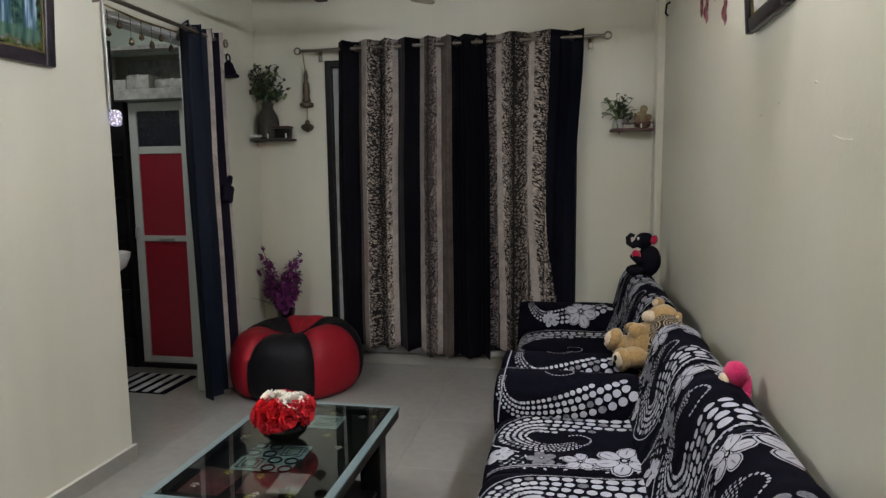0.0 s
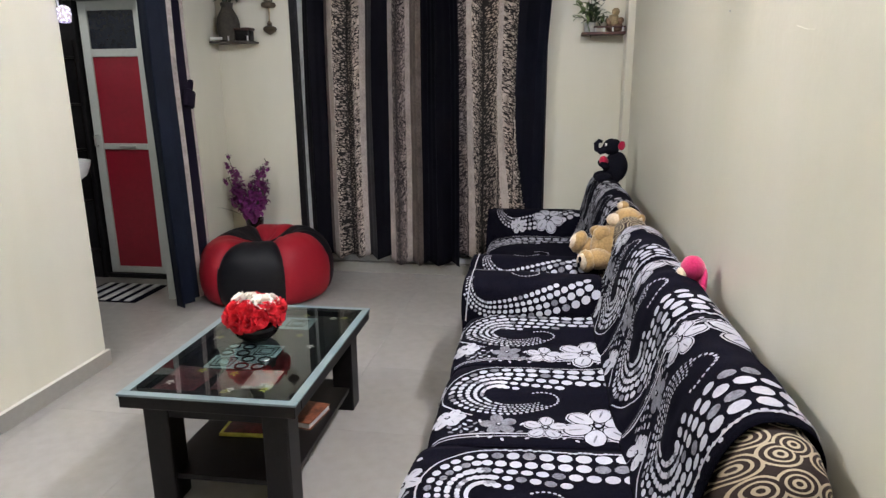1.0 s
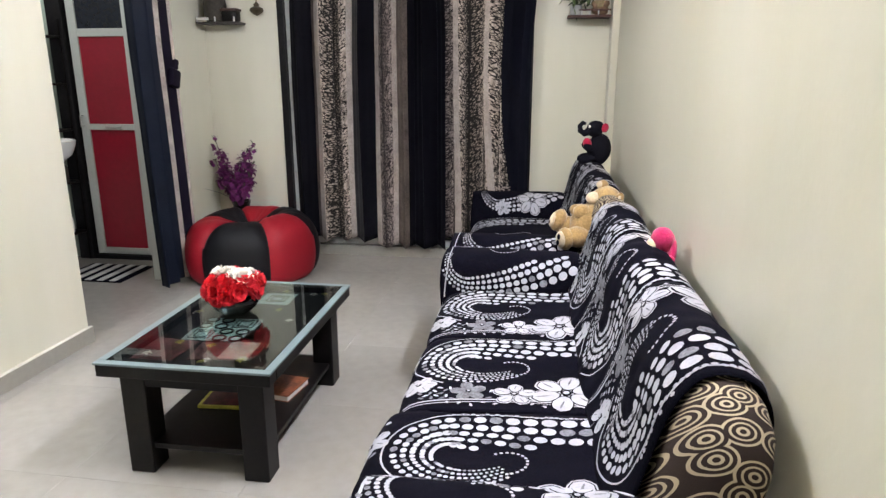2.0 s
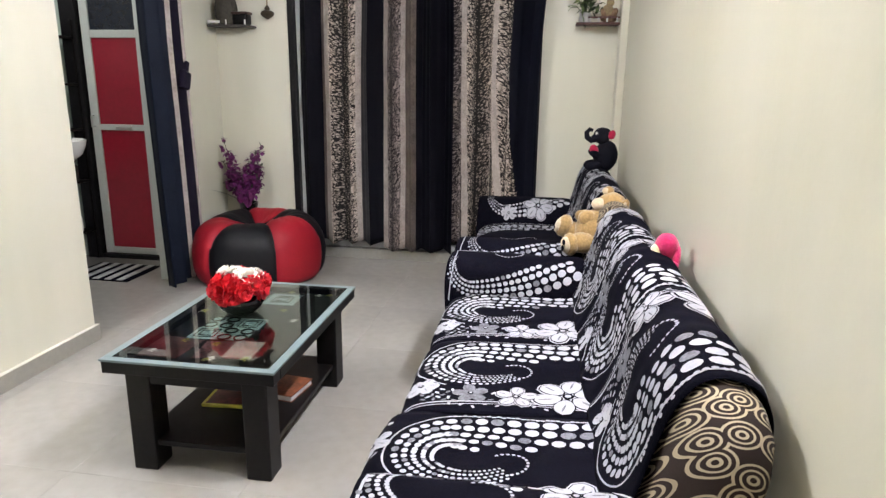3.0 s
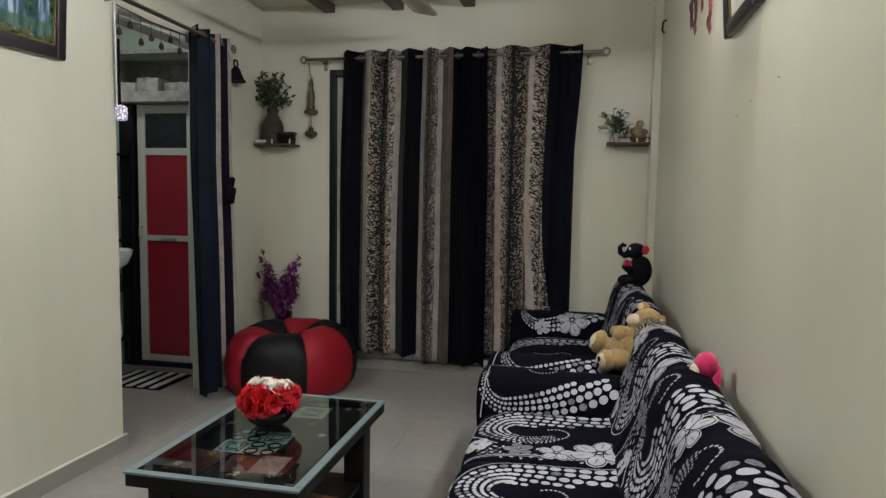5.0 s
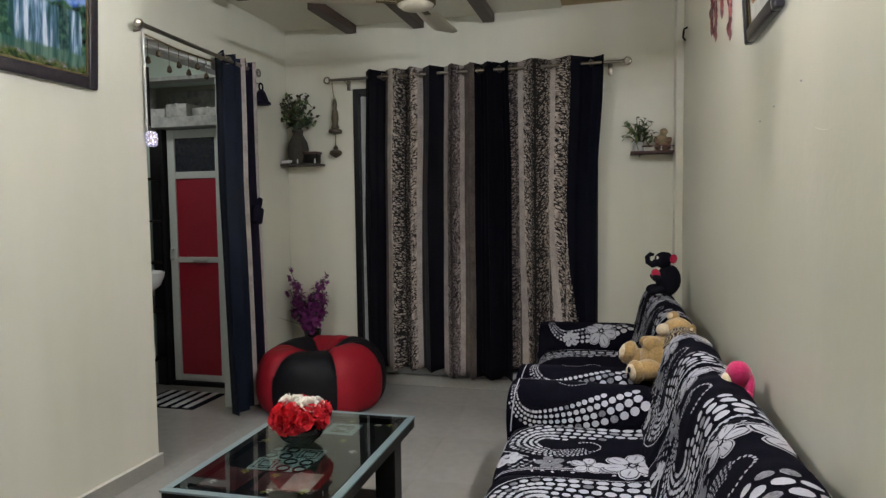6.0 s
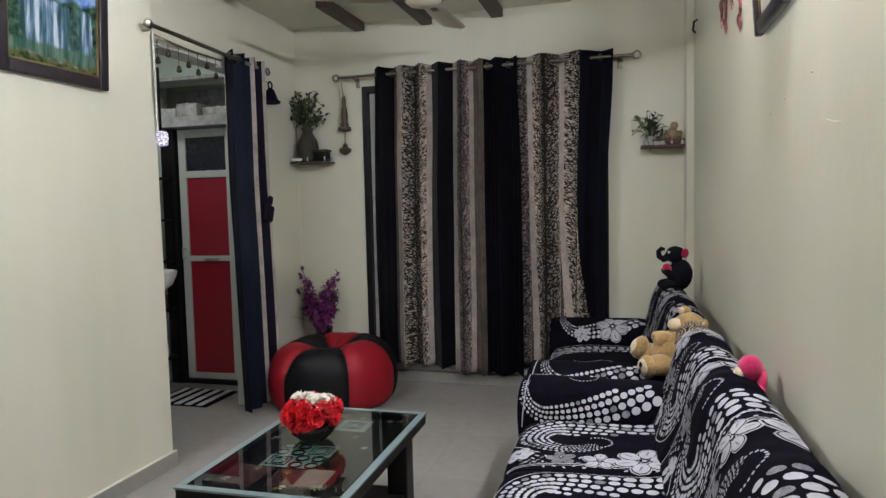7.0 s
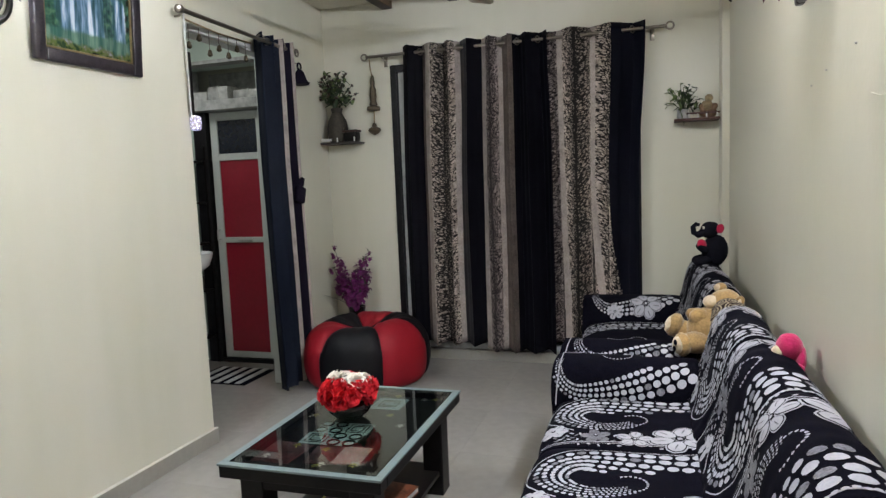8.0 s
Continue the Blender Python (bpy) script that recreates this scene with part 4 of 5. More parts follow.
basin = thing("wash_basin", "white porcelain wash basin on a tiled wall", "wash basin", (-2.13, 3.66, 0.72))
part("bowl", lathe([(0.05, 0.0), (0.10, 0.015), (0.16, 0.06), (0.185, 0.12), (0.19, 0.15), (0.178, 0.153), (0.16, 0.12), (0.10, 0.05), (0.02, 0.035)], 28), M_PORCELAIN, basin)
part("wall_bracket", box(-0.27, -0.14, -0.09, 0.09, 0.02, 0.15, 0.01), M_PORCELAIN, basin)
part("tap", tube([(-0.16, 0, 0.15), (-0.16, 0, 0.24), (-0.10, 0, 0.26), (-0.06, 0, 0.235)], 0.011, 8), M_STEEL, basin, "steel tap")

rack = thing("bathroom_rack", "dark narrow rack with toiletries against a tiled wall", "rack", (-2.30, 3.97, 0))
for x in (-0.085, 0.075):
    for y in (-0.09, 0.09):
        part("post", box(x, x + 0.012, y, y + 0.012, 0, 1.62, 0.002), M_BLACKWOOD, rack)
for z in (0.2, 0.55, 0.9, 1.2, 1.5):
    part("shelf", box(-0.085, 0.087, -0.09, 0.102, z, z + 0.015, 0.002), M_BLACKWOOD, rack)
rk = random.Random(4)
for z in (0.215, 0.565, 0.915, 1.215, 1.515):
    for k in range(2):
        h = 0.12 + 0.1 * rk.random()
        w = 0.022 + 0.012 * rk.random()
        bt = tagged(part("bottle", lathe([(w * 0.9, 0), (w, 0.01), (w, h * 0.7), (w * 0.45, h * 0.82), (w * 0.45, h), (w * 0.3, h + 0.004)], 14), rk.choice([M_PORCELAIN, M_POT, M_MARBLE, M_LIGHTCLOTH])),
                    "small toiletry bottle on a bathroom rack", "bottle", "rack bottles")
        bt.location = (-2.345 + 0.085 * k, 3.90 + 0.09 * rk.random(), z)

mat_ = thing("door_mat", "black and pale grey striped door mat on the floor", "door mat", (-1.87, 3.745, 0))
part("backing", box(-0.235, 0.215, -0.175, 0.185, 0.0, 0.009, 0.003), M_COVER, mat_)
for k in range(5):
    x = -0.205 + k * 0.085
    part("stripe", box(x, x + 0.042, -0.172, 0.182, 0.0085, 0.0125, 0.001), M_MARBLE, mat_, "pale grey stripe")

for x0, x1, z1, y0 in ((-2.36, -2.12, 2.005, 4.02), (-2.10, -1.93, 2.03, 4.0), (-1.91, -1.66, 2.0, 4.03)):
    bx = thing("paper_bundle", "pale wrapped bundle stored on the loft", "bundle", ((x0 + x1) / 2, 4.1, 1.935), "loft bundles")
    w = (x1 - x0) / 2
    part("wrap", box(-w, w, y0 - 4.1, 0.14, 0, z1 - 1.935, 0.012), M_MARBLE, bx)
    part("band", box(-0.012, 0.012, y0 - 4.1 - 0.003, 0.142, -0.0 + 0.002, z1 - 1.932, 0.004), M_MARBLE, bx)

# ---- wall ornaments ----
toran = thing("door_hanging", "row of small brass bells hung over a doorway", "door hanging")
part("cord", tube([(-1.30, 2.72, 2.165), (-1.325, 3.1, 2.15), (-1.33, 3.42, 2.155)], 0.005, 6), M_ROPE, toran)
part("band", box(-1.345, -1.335, 2.73, 3.42, 2.125, 2.16, 0.002), M_WHITEFRAME, toran, "pale woven band")
for k in range(8):
    y = 2.78 + 0.083 * k
    drop = (0.06, 0.10, 0.05, 0.115, 0.075, 0.10, 0.05, 0.09)[k]
    b = tube([(-1.33, y, 2.15), (-1.33, y, 2.15 - drop)], 0.0015, 5)
    lathe([(0.003, 0.026), (0.009, 0.02), (0.013, 0.004), (0.015, -0.004), (0.009, -0.010), (0.003, -0.013)], 12, b, (-1.33, y, 2.14 - drop))
    part("bell", b, M_BRASS, toran, "small dull brass bell")
b = bmesh.new()
for z in (2.06, 2.03):
    blob((-1.33, 2.765, z), (0.02, 0.03, 0.018), rough=0.1, seed=z, bm=b, sub=2)
part("pendant", b, M_BRASS, toran, "dark bird-shaped pendant")

lantern = thing("hanging_lantern", "small lit ornament hanging on a ribbon at a wall end", "hanging lamp")
part("ribbon", box(-1.207, -1.203, 2.672, 2.684, 1.66, 2.17, 0.001), M_PAPER, lantern, "pale ribbon")
part("ribbon", box(-1.207, -1.203, 2.688, 2.706, 1.66, 1.97, 0.001), M_BLACKWOOD, lantern, "dark ribbon")
M_LED, nt_, b_ = nodes("lit_ornament")
b_.inputs["Base Color"].default_value = (0.36, 0.30, 0.18, 1)
b_.inputs["Emission Color"].default_value = (1.0, 0.93, 0.75, 1)
b_.inputs["Emission Strength"].default_value = 2.2
v_ = tex(nt_, "ShaderNodeTexVoronoi", 90)
r_ = ramp(nt_, v_.outputs["Distance"], [(0.12, (0.85, 0.88, 1.0)), (0.34, (0.20, 0.20, 0.42)), (0.58, (0.05, 0.05, 0.10))])
link(nt_, r_.outputs[0], b_.inputs["Emission Color"])
part("shade", lathe([(0.018, -0.036), (0.026, -0.03), (0.028, 0.0), (0.027, 0.024), (0.018, 0.032), (0.008, 0.036)], 14, at=(-1.19, 2.69, 1.628)), M_LED, lantern, "glowing blue-white crystal shade")

cap = thing("wall_bell", "dark cloth bell hanging from a hook on the wall", "bell ornament", (-1.352, 4.01, 2.0))
part("body", lathe([(0.062, -0.012), (0.066, 0.0), (0.05, 0.012), (0.036, 0.05), (0.026, 0.075), (0.012, 0.09), (0.004, 0.094)], 18), M_PURPLE, cap)
part("loop", tube([(0, 0.024 * math.cos(t), 0.108 + 0.024 * math.sin(t)) for t in (2 * math.pi * i / 14 for i in range(15))], 0.006, 6, caps=False), M_PURPLE, cap)
part("hook", tube([(-0.047, 0, 0.14), (-0.02, 0, 0.13), (0, 0, 0.125)], 0.004, 6), M_STEEL, cap)


def leaf(bm, at, d, length, width, curl=0.25, slot=0):
    """A pointed leaf from at along d."""
    d = Vector(d).normalized()
    side = d.cross(Vector((0.13, 0.2, 1))).normalized()
    up = side.cross(d)
    rows = []
    for t, w in ((0, 0.12), (0.3, 0.85), (0.6, 0.9), (0.85, 0.45), (1, 0.03)):
        c = Vector(at) + d * length * t - up * curl * length * t * t
        rows.append([bm.verts.new(c + side * width * w * s / 2 + up * width * 0.16 * abs(s) * w) for s in (-1, 0, 1)])
    for a, c in zip(rows, rows[1:]):
        for k in range(2):
            bm.faces.new((a[k], a[k + 1], c[k + 1], c[k])).material_index = slot


def rand_dir(rn, up=0.0):
    v = Vector((rn.gauss(0, 1), rn.gauss(0, 1), rn.gauss(0, 1) + up))
    return v.normalized()


# left wall shelf with its pot, plant and basket
ws = thing("wall_shelf", "narrow wooden wall shelf with a pale edge", "shelf", (-1.238, 4.375, 1.594))
part("plank", box(-0.142, 0.138, -0.075, 0.085, 0, 0.014, 0.002), M_DARKSHELF, ws)
for x in (-0.135, -0.01, 0.125):
    part("rail_post", box(x, x + 0.008, -0.075, -0.067, 0.014, 0.045, 0.001), M_PAPER, ws, "pale rail post")
part("rail", box(-0.135, -0.05, -0.076, -0.068, 0.022, 0.040, 0.002), M_PAPER, ws, "pale front rail")
pot = thing("flower_pot", "brown pot with a bushy green plant on a wall shelf", "potted plant", (-1.272, 4.375, 1.608))
b = lathe([(0.050, 0), (0.062, 0.008), (0.074, 0.06), (0.077, 0.11), (0.068, 0.155), (0.046, 0.195), (0.036, 0.215), (0.044, 0.245), (0.036, 0.248), (0.026, 0.22)], 20)
blob((0.062, -0.02, 0.115), (0.018, 0.022, 0.05), rough=0.2, seed=2, bm=b, sub=2)
part("pot", b, M_POT, pot)
rn = random.Random(21)
bl, bs = bmesh.new(), bmesh.new()
for k in range(46):
    d = rand_dir(rn, 0.8)
    d.y *= 0.6
    tip = Vector((0, 0, 0.25)) + Vector((d.x * 0.175, d.y * 0.08, 0.05 + abs(d.z) * 0.21)) * (0.55 + 0.5 * rn.random())
    tube([(0, 0, 0.235), Vector((0, 0, 0.25)).lerp(tip, 0.5) + Vector((0, 0, 0.015)), tip], 0.002, 5, bs)
    for j in range(7):
        q = Vector((0, 0, 0.25)).lerp(tip, 0.35 + 0.65 * j / 6)
        leaf(bl, q, rand_dir(rn, 0.4), 0.03 + 0.02 * rn.random(), 0.02 + 0.01 * rn.random(), slot=1 if rn.random() < 0.22 else 0)
    blob(tip, (0.011, 0.011, 0.011), rough=0.2, seed=k, bm=bl, sub=1, slot=2)
part("stems", bs, M_STEM, pot)
part("foliage", bl, [M_LEAF, M_LEAFPALE, M_BEAM], pot, "dark green leaves and brown buds")
bk = thing("basket", "small dark woven basket on a wall shelf", "basket", (-1.155, 4.36, 1.608))
part("body", box(-0.052, 0.052, -0.04, 0.04, 0, 0.07, 0.012, 3), M_BLACKWOOD, bk)
part("rim", box(-0.058, 0.058, -0.046, 0.046, 0.066, 0.084, 0.006, 2), M_BEAM, bk)

# hanging rope ornament by the window
orn = thing("hanging_ornament", "jute hanging with a carved figure and a brass bell", "wall hanging", (-1.0, 4.425, 0))
part("rope", tube([(0, -0.04, 2.185), (0.002, -0.03, 2.12), (0.0, 0, 2.06), (0.003, 0, 1.86), (0, 0, 1.72)], 0.005, 6), M_ROPE, orn)
part("figure", lathe([(0.006, 0.22), (0.014, 0.19), (0.016, 0.16), (0.012, 0.145), (0.022, 0.12), (0.026, 0.07), (0.022, 0.03), (0.030, 0.012), (0.028, 0.0)], 14, at=(0, 0, 1.86)), M_BRASS, orn, "turned dull brass figure")
part("disc", lathe([(0.01, 0.012), (0.045, 0.008), (0.050, -0.006), (0.046, -0.018), (0.02, -0.024)], 18, at=(0, 0, 1.845)), M_BRASS, orn, "dull brass disc")
part("bell", lathe([(0.006, 0.07), (0.018, 0.055), (0.016, 0.042), (0.042, 0.03), (0.047, 0.016), (0.036, 0.0), (0.012, -0.014), (0.004, -0.018)], 18, at=(0, 0, 1.668)), M_BRASS, orn, "dull brass bell")

# right wall shelf
M_REDWOOD = surf("dark_red_wood", (0.075, 0.028, 0.022), 0.55, var=0.4, big=8, small=80)
rs = thing("wall_shelf", "small brown wall shelf with a low railing", "shelf", (1.188, 4.375, 1.605))
part("plank", box(-0.13, 0.132, -0.07, 0.085, 0, 0.014, 0.003), M_REDWOOD, rs)
part("rail", box(-0.06, 0.130, -0.07, -0.062, 0.036, 0.047, 0.002), M_REDWOOD, rs)
for x in (-0.05, 0.0, 0.05, 0.11):
    part("rail_post", box(x, x + 0.009, -0.07, -0.061, 0.014, 0.046, 0.001), M_PAPER, rs, "pale rail post")
rp = thing("ornamental_plant", "small artificial plant with pale leaves on a wall shelf", "potted plant", (1.108, 4.36, 1.619))
part("pot", lathe([(0.028, 0), (0.036, 0.012), (0.034, 0.05), (0.038, 0.058), (0.030, 0.056)], 16), M_MARBLE, rp, "pale pot")
bl, bs = bmesh.new(), bmesh.new()
rn = random.Random(8)
for k in range(24):
    d = rand_dir(rn, 0.5)
    tip = Vector((0, 0, 0.06)) + Vector((d.x * 0.11, d.y * 0.05, 0.05 + d.z * 0.11))
    tube([(0, 0, 0.05), Vector((0, 0, 0.09)).lerp(tip, 0.5), tip], 0.0018, 5, bs)
    for j in range(4):
        leaf(bl, Vector((0, 0, 0.08)).lerp(tip, 0.4 + 0.2 * j), rand_dir(rn, 0.2), 0.035 + 0.02 * rn.random(), 0.022, slot=1 if tip.x < -0.01 or rn.random() < 0.3 else 0)
part("stems", bs, M_STEM, rp)
part("foliage", bl, [M_LEAF, M_LEAFPALE], rp, "green and pale leaves")
b = blob((1.256, 4.36, 1.640), (0.040, 0.030, 0.024), rough=0.2, seed=5)
blob((1.250, 4.352, 1.672), (0.028, 0.024, 0.026), rough=0.2, seed=6, bm=b, slot=1)
blob((1.258, 4.352, 1.708), (0.019, 0.018, 0.020), rough=0.15, seed=7, bm=b, sub=2, slot=1)
blob((1.230, 4.345, 1.662), (0.014, 0.014, 0.022), (0, -30, 0), rough=0.2, seed=8, bm=b, sub=2)
blob((1.280, 4.345, 1.668), (0.016, 0.014, 0.018), (0, 20, 0), rough=0.2, seed=9, bm=b, sub=2)
fig_ = Vector((1.256, 4.36, 1.619))
bmesh.ops.transform(b, matrix=Matrix.Translation(fig_) @ Matrix.Scale(1.3, 4) @ Matrix.Translation(-fig_), verts=b.verts)
tagged(part("figurine", b, [M_SHELFWOOD, M_ROPE]), "small brown carved figurine on a wall shelf", "figurine")


# ---- pictures ----
def waterfall_paint():
    """White falls between wooded cliffs under a blue sky, a green pool and yellow flowers in front."""
    m, nt, b = nodes("waterfall_painting")
    tc = nt.nodes.new("ShaderNodeTexCoord")
    sep = nt.nodes.new("ShaderNodeSeparateXYZ")
    link(nt, tc.outputs["Object"], sep.inputs[0])

    def blend(fac, a, c):
        n = nt.nodes.new("ShaderNodeMix")
        n.data_type = "RGBA"
        link(nt, fac, n.inputs["Factor"])
        link(nt, a, n.inputs["A"])
        link(nt, c, n.inputs["B"])
        return n.outputs["Result"]

    def wobbly(axis, amount, scale):
        n = tex(nt, "ShaderNodeTexNoise", scale, Detail=4.0)
        q = nt.nodes.new("ShaderNodeMath")
        q.operation = "MULTIPLY_ADD"
        q.inputs[1].default_value = amount
        link(nt, n.outputs["Fac"], q.inputs[0])
        link(nt, sep.outputs[axis], q.inputs[2])
        return q.outputs[0]

    mp = nt.nodes.new("ShaderNodeMapping")
    mp.inputs["Scale"].default_value = (44, 44, 5.0)
    link(nt, tc.outputs["Object"], mp.inputs[0])
    n = nt.nodes.new("ShaderNodeTexNoise")
    n.inputs["Scale"].default_value, n.inputs["Detail"].default_value = 1.0, 5
    link(nt, mp.outputs[0], n.inputs["Vector"])
    fall = ramp(nt, n.outputs["Fac"], [(0.36, (0.012, 0.045, 0.05)), (0.46, (0.05, 0.11, 0.16)), (0.54, (0.16, 0.24, 0.36)), (0.64, (0.50, 0.55, 0.64))])
    g = tex(nt, "ShaderNodeTexNoise", 38, Detail=6.0)
    wood = ramp(nt, g.outputs["Fac"], [(0.35, (0.004, 0.018, 0.014)), (0.50, (0.015, 0.055, 0.035)), (0.62, (0.05, 0.11, 0.06))])
    sky = ramp(nt, g.outputs["Fac"], [(0.4, (0.05, 0.13, 0.50)), (0.6, (0.22, 0.34, 0.62))])
    pool = ramp(nt, n.outputs["Fac"], [(0.4, (0.02, 0.07, 0.06)), (0.6, (0.10, 0.17, 0.13))])
    bloom = ramp(nt, g.outputs["Fac"], [(0.42, (0.012, 0.03, 0.012)), (0.52, (0.07, 0.09, 0.02)), (0.60, (0.09, 0.09, 0.05)), (0.68, (0.19, 0.18, 0.21))])
    # cliffs with falls between x 0.10 and 0.44, woods at both ends
    gaps = ramp(nt, wobbly(0, 0.05, 12), [(0.13, (0, 0, 0)), (0.15, (1, 1, 1)), (0.36, (1, 1, 1)), (0.37, (0.1, 0.1, 0.1)), (0.41, (0.1, 0.1, 0.1)), (0.42, (1, 1, 1)), (0.47, (1, 1, 1)), (0.48, (0, 0, 0))])
    col = blend(gaps.outputs[0], wood.outputs[0], fall.outputs[0])
    crest = ramp(nt, wobbly(2, 0.06, 14), [(0.325, (0, 0, 0)), (0.335, (1, 1, 1))])
    col = blend(crest.outputs[0], col, wood.outputs[0])
    heaven = ramp(nt, wobbly(2, 0.10, 9), [(0.375, (0, 0, 0)), (0.39, (1, 1, 1))])
    col = blend(heaven.outputs[0], col, sky.outputs[0])
    water = ramp(nt, wobbly(2, 0.02, 30), [(0.138, (1, 1, 1)), (0.150, (0, 0, 0))])
    col = blend(water.outputs[0], col, pool.outputs[0])
    front = ramp(nt, wobbly(2, 0.07, 16), [(0.112, (1, 1, 1)), (0.128, (0, 0, 0))])
    col = blend(front.outputs[0], col, bloom.outputs[0])
    link(nt, col, b.inputs["Base Color"])
    b.inputs["Roughness"].default_value = 0.25
    return m


def picture(label, at, turn, w, h, rim, art, mat_in=None):
    """A framed picture whose foot leans on the wall: x across, z up, facing -y."""
    ob = thing("framed_picture", label, "picture", at)
    ob.rotation_euler = [radians(a) for a in turn]
    for n, d in (("frame_side", (0, rim, 0, h)), ("frame_side", (w - rim, w, 0, h)), ("frame_rail", (rim, w - rim, 0, rim)), ("frame_rail", (rim, w - rim, h - rim, h))):
        part(n, box(d[0], d[1], -0.025, 0, d[2], d[3], 0.007, 3), M_FRAMEBROWN, ob)
    g = rim + 0.008
    for d in ((rim, g, rim, h - rim), (w - g, w - rim, rim, h - rim), (g, w - g, rim, rim + 0.008), (g, w - g, h - rim - 0.008, h - rim)):
        part("gilt_edge", box(d[0], d[1], -0.016, -0.004, d[2], d[3], 0.001), M_GILT, ob, "thin gilt inner edge", smooth=False)
    if mat_in:
        part("mount", box(g, w - g, -0.010, -0.004, g, h - g), mat_in, ob, "pale mount", smooth=False)
        part("artwork", box(g + 0.04, w - g - 0.04, -0.013, -0.010, g + 0.05, h - g - 0.05), art, ob, smooth=False)
    else:
        part("artwork", box(g, w - g, -0.010, -0.004, g, h - g), art, ob, "waterfall landscape under glass", smooth=False)
    return ob


picture("dark framed landscape picture of a waterfall", (XL + 0.008, 1.827, 1.803), (3, 0, 90), 0.535, 0.43, 0.05, waterfall_paint())
M_OCHREART = surf("ochre_print", (0.42, 0.20, 0.06), 0.4, var=0.6, big=14, small=50)
picture("dark framed portrait-format print with a pale mount", (XR - 0.004, 2.11, 1.752), (4, 0, -90), 0.40, 0.50, 0.040, M_OCHREART, M_PAPER)

wo = thing("wall_ornament", "dark curled metal ornament hung on a cream wall", "wall ornament", (XL + 0.012, 1.662, 1.995))
part("ring", tube([(0, 0.100 * math.cos(t), 0.100 * math.sin(t)) for t in (2 * math.pi * i / 30 for i in range(31))], 0.011, 8, caps=False), M_BLACKWOOD, wo)
part("inner_ring", tube([(0.002, 0.070 * math.cos(t), 0.070 * math.sin(t)) for t in (2 * math.pi * i / 26 for i in range(27))], 0.005, 6, caps=False), M_BLACKWOOD, wo)
tip = bmesh.new()
leaf(tip, (0.006, 0.085, 0.03), (0.05, 1, -0.45), 0.06, 0.028, 0.1)
part("leaf_tip", tip, M_BLACKWOOD, wo, "pointed dark leaf tip")

for k, (y, z0, z1) in enumerate(((2.98, 1.985, 2.36), (2.86, 1.955, 2.36), (2.70, 2.0, 2.36), (2.50, 1.868, 2.28))):
    ho = thing("wall_hanging", "thin string of dark red leaf shapes hung on the wall", "wall hanging", (XR - 0.012, y, 0), "red wall hangings")
    part("string", tube([(0, 0, z1), (0, 0, z0 + 0.03)], 0.0016, 5), M_REDPRINT, ho)
    b = bmesh.new()
    n = int((z1 - z0) / 0.05)
    for j in range(n):
        z = z1 - 0.05 * j
        leaf(b, (0, 0, z), (0, 0.5 * (1 if j % 2 else -1), -1), 0.055, 0.017, 0.1)
        leaf(b, (0, 0, z - 0.02), (0.1, 0.12, -1), 0.055, 0.014, 0.1)
    part("leaves", b, M_REDPRINT, ho, "dark red leaf shapes")
part_hook = tagged(part("wall_hook", tube([(XR, 4.10, 2.31), (XR - 0.02, 4.10, 2.30), (XR - 0.025, 4.10, 2.25), (XR - 0.01, 4.10, 2.235)], 0.006, 8), M_BLACKWOOD), "small dark hook on the wall", "hook")
tagged(part("wall_thread", tube([(XR - 0.0005, 1.453, 1.434), (XR - 0.0005, 1.405, 1.424), (XR - 0.0005, 1.353, 1.420)], 0.0006, 5), M_WALL), "thin pale thread stuck on the wall", "thread")
for y, z in ((1.568, 1.55), (1.833, 1.532), (2.002, 1.514)):
    tagged(part("wall_nail", tube([(XR, y, z), (XR - 0.004, y, z)], 0.0022, 8), M_PAPER), "small nail in the cream wall", "nail", "wall nails")

# ---- ceiling fan ----
fan = thing("ceiling_fan", "cream three-blade ceiling fan with brass trim", "ceiling fan", (-0.045, 3.32, 2.315))
part("canopy", lathe([(0.06, 0.285), (0.058, 0.26), (0.03, 0.21), (0.014, 0.20)], 20), M_CREAMFAN, fan)
part("downrod", tube([(0, 0, 0.08), (0, 0, 0.22)], 0.012, 10), M_CREAMFAN, fan)
part("motor", lathe([(0.03, 0.10), (0.075, 0.085), (0.098, 0.06), (0.102, 0.035), (0.095, 0.02), (0.075, 0.004), (0.04, -0.006), (0.01, -0.008)], 32), M_CREAMFAN, fan)
part("trim_ring", lathe([(0.101, 0.022), (0.106, 0.028), (0.106, 0.040), (0.101, 0.046)], 32), M_GILT, fan, "brass trim ring")
for k, a in enumerate((208, 88, 328)):
    def blade(u, v):
        w = 0.062 + 0.012 * math.sin(u * 2.6) - 0.03 * max(0, u - 0.93) / 0.07
        return (0.17 + 0.43 * u, (v - 0.5) * 2 * w, 0.035 + 0.008 * (v - 0.5) * 2 - 0.004 * u)
    bl_ = part("blade", grid(blade, 16, 4), M_CREAMFAN, fan)
    thick(bl_, 0.003)
    bl_.rotation_euler = (0, 0, radians(a))
    part("blade_arm", box(0.085, 0.21, -0.018, 0.018, 0.026, 0.031, 0.002), M_GILT, bl_, "brass blade arm")

